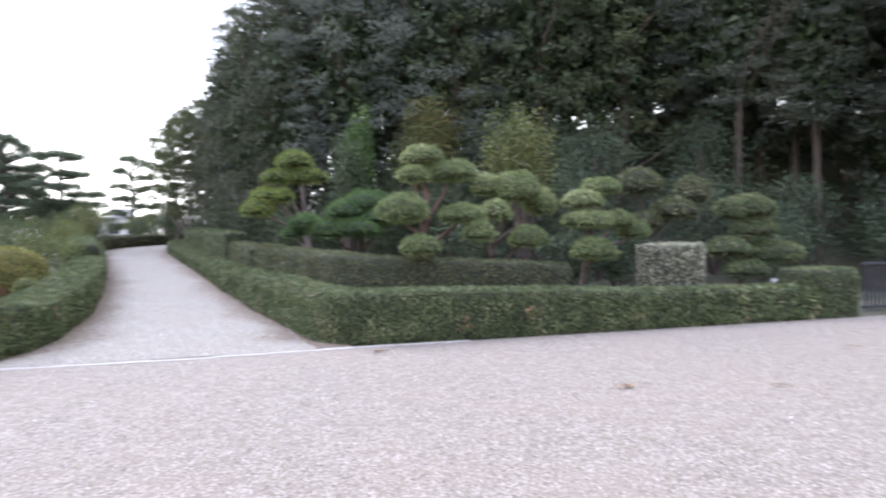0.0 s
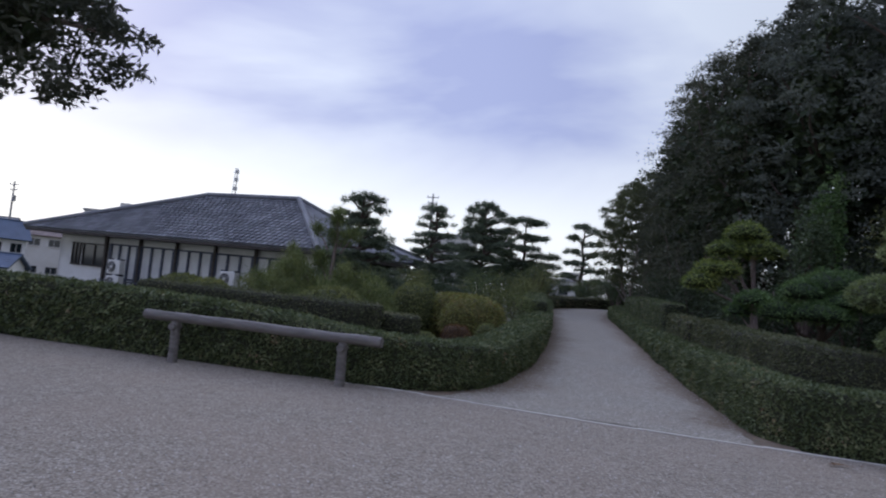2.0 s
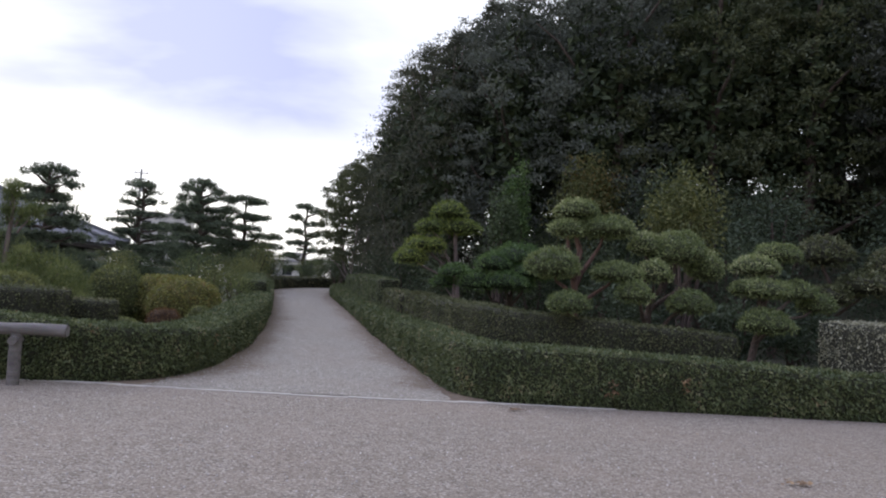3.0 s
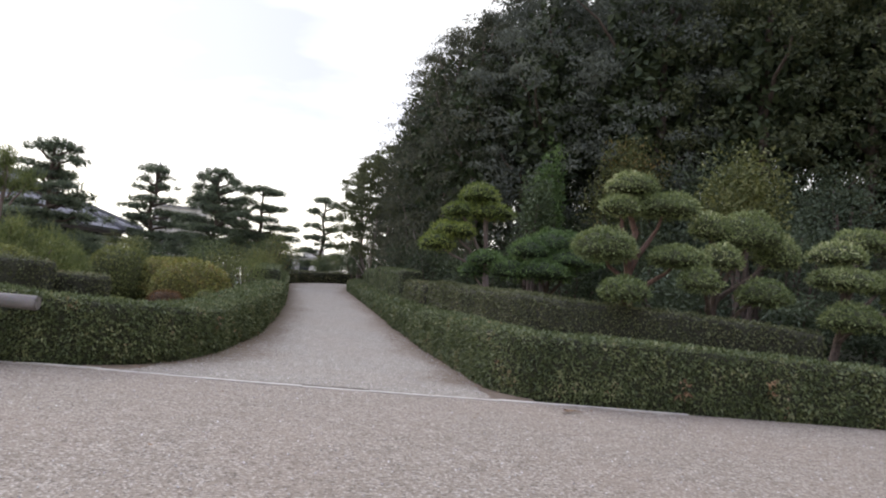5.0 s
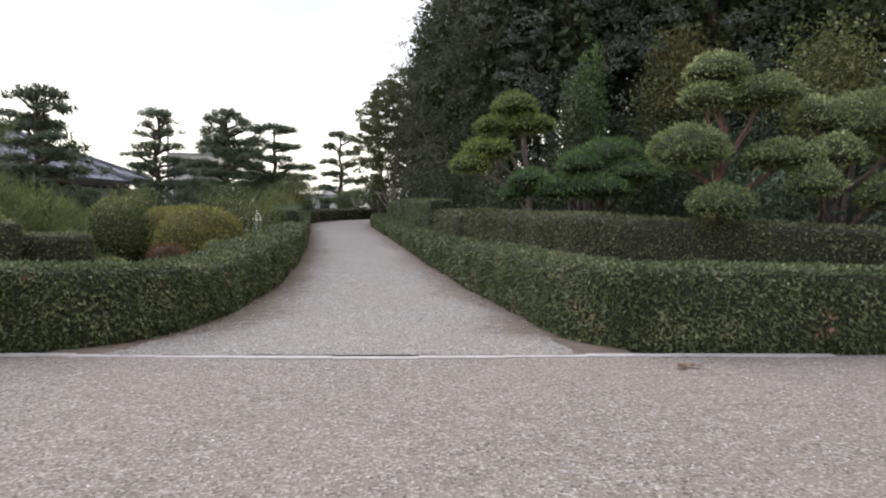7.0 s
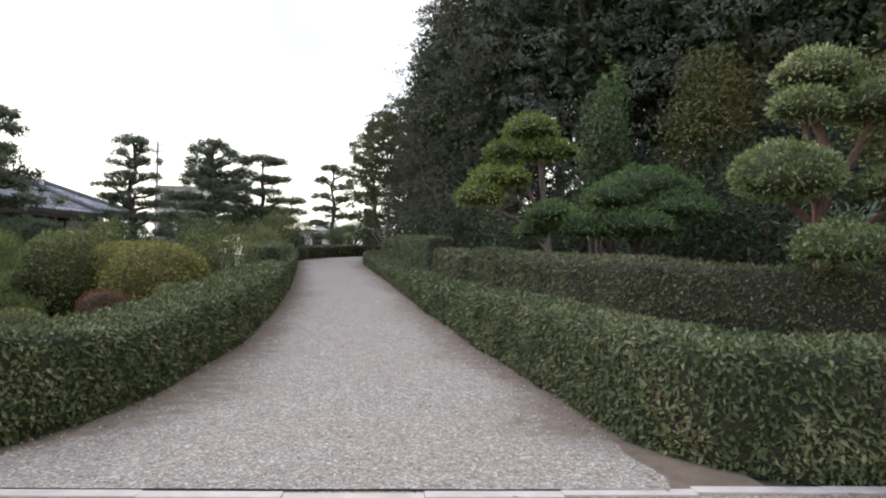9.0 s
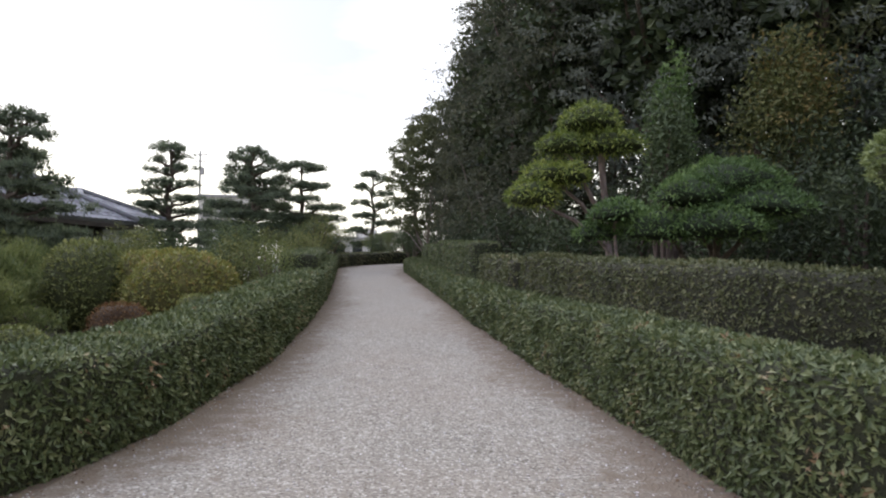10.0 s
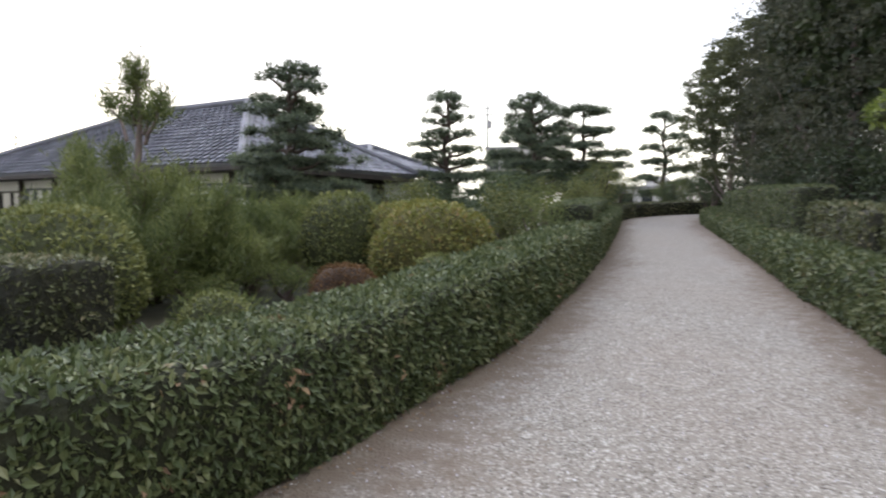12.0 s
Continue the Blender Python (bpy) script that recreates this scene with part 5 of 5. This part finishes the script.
def air_conditioner(x):
    at = HOUSE @ Vector((x, -0.15, 0))
    root = thing("air_conditioner", (at.x, at.y, 0), "pair of stacked ivory outdoor air-conditioning units on a stand", "air conditioner", "air conditioners by the house", turn=-5.5)
    for z in (0.52, 1.28):
        body = part("unit", one_box((0, 0, z), (0.82, 0.32, 0.68), 0.03), APPLIANCE, root)
        part("fan_grille", one_cyl((-0.12, -0.165, z), (-0.12, -0.185, z), 0.26, None, 20), DARK_METAL, body)
        part("fan_hub", one_cyl((-0.12, -0.185, z), (-0.12, -0.2, z), 0.07, None, 12), APPLIANCE, body)
        for r in (0.13, 0.2):
            ang = [(math.cos(a) * r - 0.12, -0.19, math.sin(a) * r + z) for a in np.linspace(0, 6.283, 17)]
            part("grille_ring", Chunk().add(*tube(ang, [0.008] * 17, 5), 0, True), APPLIANCE, body)
    for sx in (-0.38, 0.38):
        part("stand_leg", one_box((sx, 0, 0.8), (0.04, 0.28, 1.75), 0.004), DARK_METAL, root)


air_conditioner(4.5)
air_conditioner(11.4)


# ---- neighbourhood ----
def plain_house(at, turn, size, wall_h, roof_h, wall_mat, roof_mat, label, windows=3):
    """A gabled dwelling: walls, tiled slopes with eaves, windows with frames and sills."""
    w, d = size
    root = thing("dwelling", at, label, "house", turn=turn)
    part("wall", one_box((0, 0, wall_h / 2), (w, d, wall_h)), wall_mat, root)
    for sx in (-1, 1):
        g = bmesh.new()
        tri = [g.verts.new((sx * w / 2, -d / 2, wall_h)), g.verts.new((sx * w / 2, d / 2, wall_h)), g.verts.new((sx * w / 2, 0, wall_h + roof_h))]
        g.faces.new(tri)
        part("gable", g, wall_mat, root)
    for sy in (-1, 1):
        ln = math.hypot(d / 2 + 0.5, roof_h * (d / 2 + 0.5) / (d / 2))
        ang = math.atan2(roof_h, d / 2) * -sy
        c = (0, sy * (d / 4 + 0.25), wall_h + roof_h / 2 - 0.5 * roof_h / d + 0.06)
        slope = part("roof", one_box(c, (w + 0.9, ln, 0.12), 0.0, Matrix.Rotation(ang, 4, "X")), roof_mat, root)
        for k in range(int(ln / 0.35)):
            off = Matrix.Rotation(ang, 4, "X") @ Vector((0, -ln / 2 + 0.17 + k * 0.35, 0.075))
            part("tile_course", one_box((c[0] + off.x, c[1] + off.y, c[2] + off.z), (w + 0.9, 0.33, 0.05), 0.0, Matrix.Rotation(ang + 0.05 * sy, 4, "X")), roof_mat, slope)
    part("ridge_cap", one_box((0, 0, wall_h + roof_h + 0.12), (w + 1.0, 0.3, 0.22), 0.05), roof_mat, root)
    for fy, s in ((-d / 2, -1), (d / 2, 1)):
        for i in range(windows):
            x = -w / 2 + (i + 0.5) * w / windows
            for z in ([wall_h - 1.3] if wall_h < 4 else [1.5, wall_h - 1.3]):
                win = part("window", one_box((x, fy + s * 0.02, z), (w / windows * 0.55, 0.06, 1.1)), GLASS, root)
                part("frame_bar", one_box((x, fy + s * 0.07, z), (0.06, 0.06, 1.1)), APPLIANCE, win)
                part("sill", one_box((x, fy + s * 0.09, z - 0.6), (w / windows * 0.62, 0.14, 0.07)), APPLIANCE, win)
    for fx, s in ((-w / 2, -1), (w / 2, 1)):
        for z in ([wall_h - 1.3] if wall_h < 4 else [1.5, wall_h - 1.3]):
            win = part("window", one_box((fx + s * 0.02, 0, z), (0.06, d * 0.3, 1.1)), GLASS, root)
            part("frame_bar", one_box((fx + s * 0.07, 0, z), (0.06, 0.06, 1.1)), APPLIANCE, win)
    return root


plain_house((-80.5, 51.0, -3.0), 62, (6.4, 5.4), 6.0, 2.0, PLASTER, TILE_BLUE, "white two-storey house with a blue tiled gable roof")
plain_house((-61.0, 36.4, -3.0), 25, (3.8, 3.4), 3.0, 1.0, PLASTER, TILE_BLUE, "small white outbuilding with a blue tiled roof")
plain_house((-112, 62, -3.0), 100, (10, 8), 6.2, 2.2, PLASTER, TILE, "white house with a grey tiled roof")
plain_house((-100, 80, -3.0), 20, (10, 8), 7.4, 2.4, CREAM, TILE_BROWN, "cream house with a brown tiled roof behind the others")
plain_house((-92, 88, -3.0), -10, (10, 8), 7.2, 2.6, CREAM, TILE_BROWN, "cream house with a brown hip roof on the rise")
plain_house((-118, 78, -3.0), 30, (11, 8), 7.6, 2.4, PLASTER, TILE, "house with a dark grey roof on the rise")
plain_house((-84, 96, -3.0), 5, (11, 9), 7.6, 2.4, CREAM, TILE, "house with a grey tiled roof on the rise")


def flat_block(at, turn, w, d, h, floors, bays, label, mat=CREAM):
    root = thing("apartment_block", at, label, "building", turn=turn)
    part("wall", one_box((0, 0, h / 2), (w, d, h)), mat, root)
    part("roof", one_box((0, 0, h + 0.15), (w + 0.3, d + 0.3, 0.3), 0.03), CONCRETE, root)
    part("parapet", one_box((w * 0.3, 0, h + 0.9), (w * 0.25, d * 0.4, 1.4)), mat, root)
    for f in range(floors):
        for b in range(bays):
            for s in (-1, 1):
                x, z = -w / 2 + (b + 0.5) * w / bays, (f + 0.5) * h / floors
                win = part("window", one_box((x, s * (d / 2 + 0.02), z), (w / bays * 0.55, 0.08, h / floors * 0.5)), GLASS, root)
                part("sill", one_box((x, s * (d / 2 + 0.1), z - h / floors * 0.27), (w / bays * 0.62, 0.16, 0.1)), CONCRETE, win)


flat_block((-28.5, 76, 0), 10, 5.5, 8, 9.0, 3, 3, "cream flat-roofed building behind the pines")
flat_block((-72.5, 62, -3), 15, 5.5, 6, 10.6, 4, 3, "beige flat-roofed apartment block beyond the houses")
flat_block((-2, 110, 0), 0, 16, 10, 4.6, 2, 6, "low cream building beyond the path's end", CREAM)
flat_block((-18, 92, 0), 8, 12, 10, 5.0, 2, 5, "low cream building beyond the pines", CREAM)


def utility_pole(at, h, label):
    root = thing("utility_pole", at, label, "utility pole")
    part("shaft", one_cyl((0, 0, 0), (0, 0, h), 0.2, 0.12, 10), CONCRETE, root)
    for z, w in ((h - 0.5, 1.8), (h - 1.3, 1.5)):
        part("crossarm", one_box((0, 0, z), (w, 0.1, 0.12)), CONCRETE, root)
        for x in (-w / 2 + 0.1, 0, w / 2 - 0.1):
            part("insulator", one_cyl((x, 0, z + 0.05), (x, 0, z + 0.3), 0.06, 0.04, 8), APPLIANCE, root)
    part("transformer", one_cyl((0.3, 0, h - 3.0), (0.3, 0, h - 2.1), 0.26, None, 12), CONCRETE, root)


utility_pole((-33.7, 80, 0), 15.6, "grey concrete utility pole beyond the pines")
utility_pole((-97, 60, 0), 12.5, "grey concrete utility pole above the houses")
utility_pole((-93, 63, 0), 11.5, "grey concrete utility pole above the houses")


def lattice_mast(at, h):
    root = thing("antenna_mast", at, "thin red and white lattice antenna mast far behind the roof", "mast")
    for sx, sy in ((-1, -1), (1, -1), (0, 1)):
        part("leg", one_cyl((sx * 0.6, sy * 0.6, 0), (sx * 0.14, sy * 0.14, h), 0.06, 0.04, 6), CONCRETE, root)
    for i in range(12):
        z = h * (i + 1) / 13
        r = 0.6 - 0.45 * z / h
        part("brace", one_box((0, 0, z), (2 * r, 0.06, 0.06)), CONCRETE, root)
    for z in (h * 0.82, h * 0.9, h * 0.97):
        part("antenna", one_cyl((0, 0, z - 0.25), (0, 0, z + 0.25), 0.3, None, 8), APPLIANCE, root)


lattice_mast((-60, 70, 0), 16.2)

# far wooded hill with the town below it
hv, hf = [], []
nx, ny = 60, 10
for j in range(ny):
    for i in range(nx):
        x = -420 + i * 10
        y = 170 + j * 16
        h = math.sin(math.pi * j / (ny - 1)) * (10 + 6 * noise.noise(Vector((x * 0.012, 2, 0))) + 3 * noise.noise(Vector((x * 0.05, y * 0.05, 0)))) * min(1, max(0, (-40 - x) / 120))
        hv.append((x, y, max(0, h) - 0.3))
hf = [(j * nx + i, j * nx + i + 1, (j + 1) * nx + i + 1, (j + 1) * nx + i) for j in range(ny - 1) for i in range(nx - 1)]
tagged(part("far_hill", Chunk().add(hv, hf, 0, True), WOODS_FAR), "low wooded hill on the horizon", "hill", kind="structure")

# ---- small things ----
def fallen_leaves(name, label, centre, spread, count, size):
    rng = np.random.default_rng(int(abs(centre[0] * 100)) + 1)
    P = np.stack([centre[0] + rng.normal(size=count) * spread[0], centre[1] + rng.normal(size=count) * spread[1], np.zeros(count)], 1)
    P[:, 2] = [ground_z(p[0], p[1]) + 0.03 for p in P]
    N = np.tile([0.0, 0, 1], (count, 1)) + rng.normal(size=(count, 3)) * 0.15
    d = unit(rng.normal(size=(count, 3)) * np.array([1, 1, 0.1]))
    LV, LF = leaves(P, N, size, 0.6, rng, 0.0, 0.0)
    LV = LV.copy()
    z = LV.reshape(-1, 4, 3)
    z[..., 2] = P[:, None, 2] + (z[..., 2] - P[:, None, 2]) * 0.25
    return tagged(part(name, Chunk().add(z.reshape(-1, 3), LF), LITTER), label, "leaves", kind="stuff")


fallen_leaves("leaf_clump", "small clump of dead brown leaves on the gravel", (0.74, -0.66), (0.07, 0.03), 26, 0.07)
fallen_leaves("leaf_clump", "small clump of dead brown leaves on the gravel", (2.87, -4.18), (0.09, 0.05), 30, 0.07)
fallen_leaves("leaf_clump", "small clump of dead brown leaves on the gravel", (4.52, -4.78), (0.07, 0.03), 16, 0.06)
fallen_leaves("leaf_clump", "few dead brown leaves on the gravel", (7.77, -3.0), (0.07, 0.03), 12, 0.06)

litter_rng = np.random.default_rng(55)
LP = []
for _ in range(900):
    y = litter_rng.random() * 22
    side = litter_rng.random() < 0.5
    e = abs(litter_rng.normal()) * 0.16
    LP.append(((path_left(y) + e) if side else (path_right(y) - e), y))
for _ in range(260):
    LP.append((litter_rng.uniform(-14, 11), -0.15 - abs(litter_rng.normal()) * 0.5 if litter_rng.random() < 0.6 else litter_rng.uniform(-9, -0.3)))
LP = np.array([(x, y, ground_z(x, y) + 0.028) for x, y in LP])
LV, LF = leaves(LP, np.tile([0.0, 0, 1], (len(LP), 1)), 0.045, 0.5, litter_rng, 0.0)
Z = LV.reshape(-1, 4, 3).copy()
Z[..., 2] = LP[:, None, 2] + (Z[..., 2] - LP[:, None, 2]) * 0.3
tagged(part("leaf_litter", Chunk().add(Z.reshape(-1, 3), LF), LITTER), "scattered dry brown leaves along the path's edges", "leaves", kind="stuff")

# loose stones lying on the gravel
peb = np.random.default_rng(91)
n = 8000
px = np.concatenate([peb.uniform(-6, 4, n // 2), peb.uniform(-4.7, -0.2, n // 2)])
py = np.concatenate([-0.2 - 8.5 * peb.random(n // 2), 9.5 * peb.random(n // 2) ** 1.3])
keep = (py < 0) | ((px > np.interp(py, [a for a, b in LEFT_EDGE], [b for a, b in LEFT_EDGE])) & (px < np.interp(py, [a for a, b in RIGHT_EDGE], [b for a, b in RIGHT_EDGE])))
px, py = px[keep], py[keep]
pz = np.array([ground_z(a, c) for a, c in zip(px, py)]) + np.where(py < 0, 0.004, 0.018)
size = 0.004 + 0.007 * peb.random(len(px)) ** 2
corner = np.array([(1, 0, 0), (0, 1, 0), (-1, 0, 0), (0, -1, 0), (0, 0, 0.8), (0, 0, -0.6)], float)
V = np.stack([px, py, pz], 1)[:, None] + (corner[None] + peb.normal(size=(len(px), 6, 3)) * 0.25) * size[:, None, None]
tri = np.array([(0, 1, 4), (1, 2, 4), (2, 3, 4), (3, 0, 4), (1, 0, 5), (2, 1, 5), (3, 2, 5), (0, 3, 5)])
F = (np.arange(len(px))[:, None, None] * 6 + tri[None]).reshape(-1, 3)
tagged(part("loose_stones", Chunk().add(V.reshape(-1, 3), F), STONE_BITS), "small loose stones scattered on the gravel", "gravel", kind="stuff")

label_sign = thing("plant_label", (10.38, 1.15, 0), "small white plant label on a thin stake", "sign")
part("stake", one_box((0, 0, 0.38), (0.025, 0.015, 0.75)), DARK_METAL, label_sign)
part("plate", one_box((0, -0.012, 0.75), (0.24, 0.01, 0.1), 0.003), PLASTER, label_sign)

# white boundary stone where the low hedge ends
marker = thing("boundary_stone", (-8.75, 32.2, ground_z(-8.75, 32.2)), "small white rounded boundary stone at the hedge's end", "stone")
part("stone", Chunk().add(*blob((0, 0, 0.35), 0.26, 0.26, 0.55, np.random.default_rng(3), 0.7, 0.05), 0, True), PLASTER, marker)

# ---- kerb pieces ----
for i in range(14):
    x = -8.9 + i * 0.844
    st = part("kerb_stone", kerb_mesh, KERB, kerb)
    st.location = (x, -0.075 - 0.13 * max(0, 1 - ((x + 2.4) / 2.6) ** 2) + 0.006 * math.sin(i * 2.1), -0.046 + 0.002 * math.sin(i * 3.7))
    st.rotation_euler = (0, 0, 0.008 * math.sin(i * 5.1))
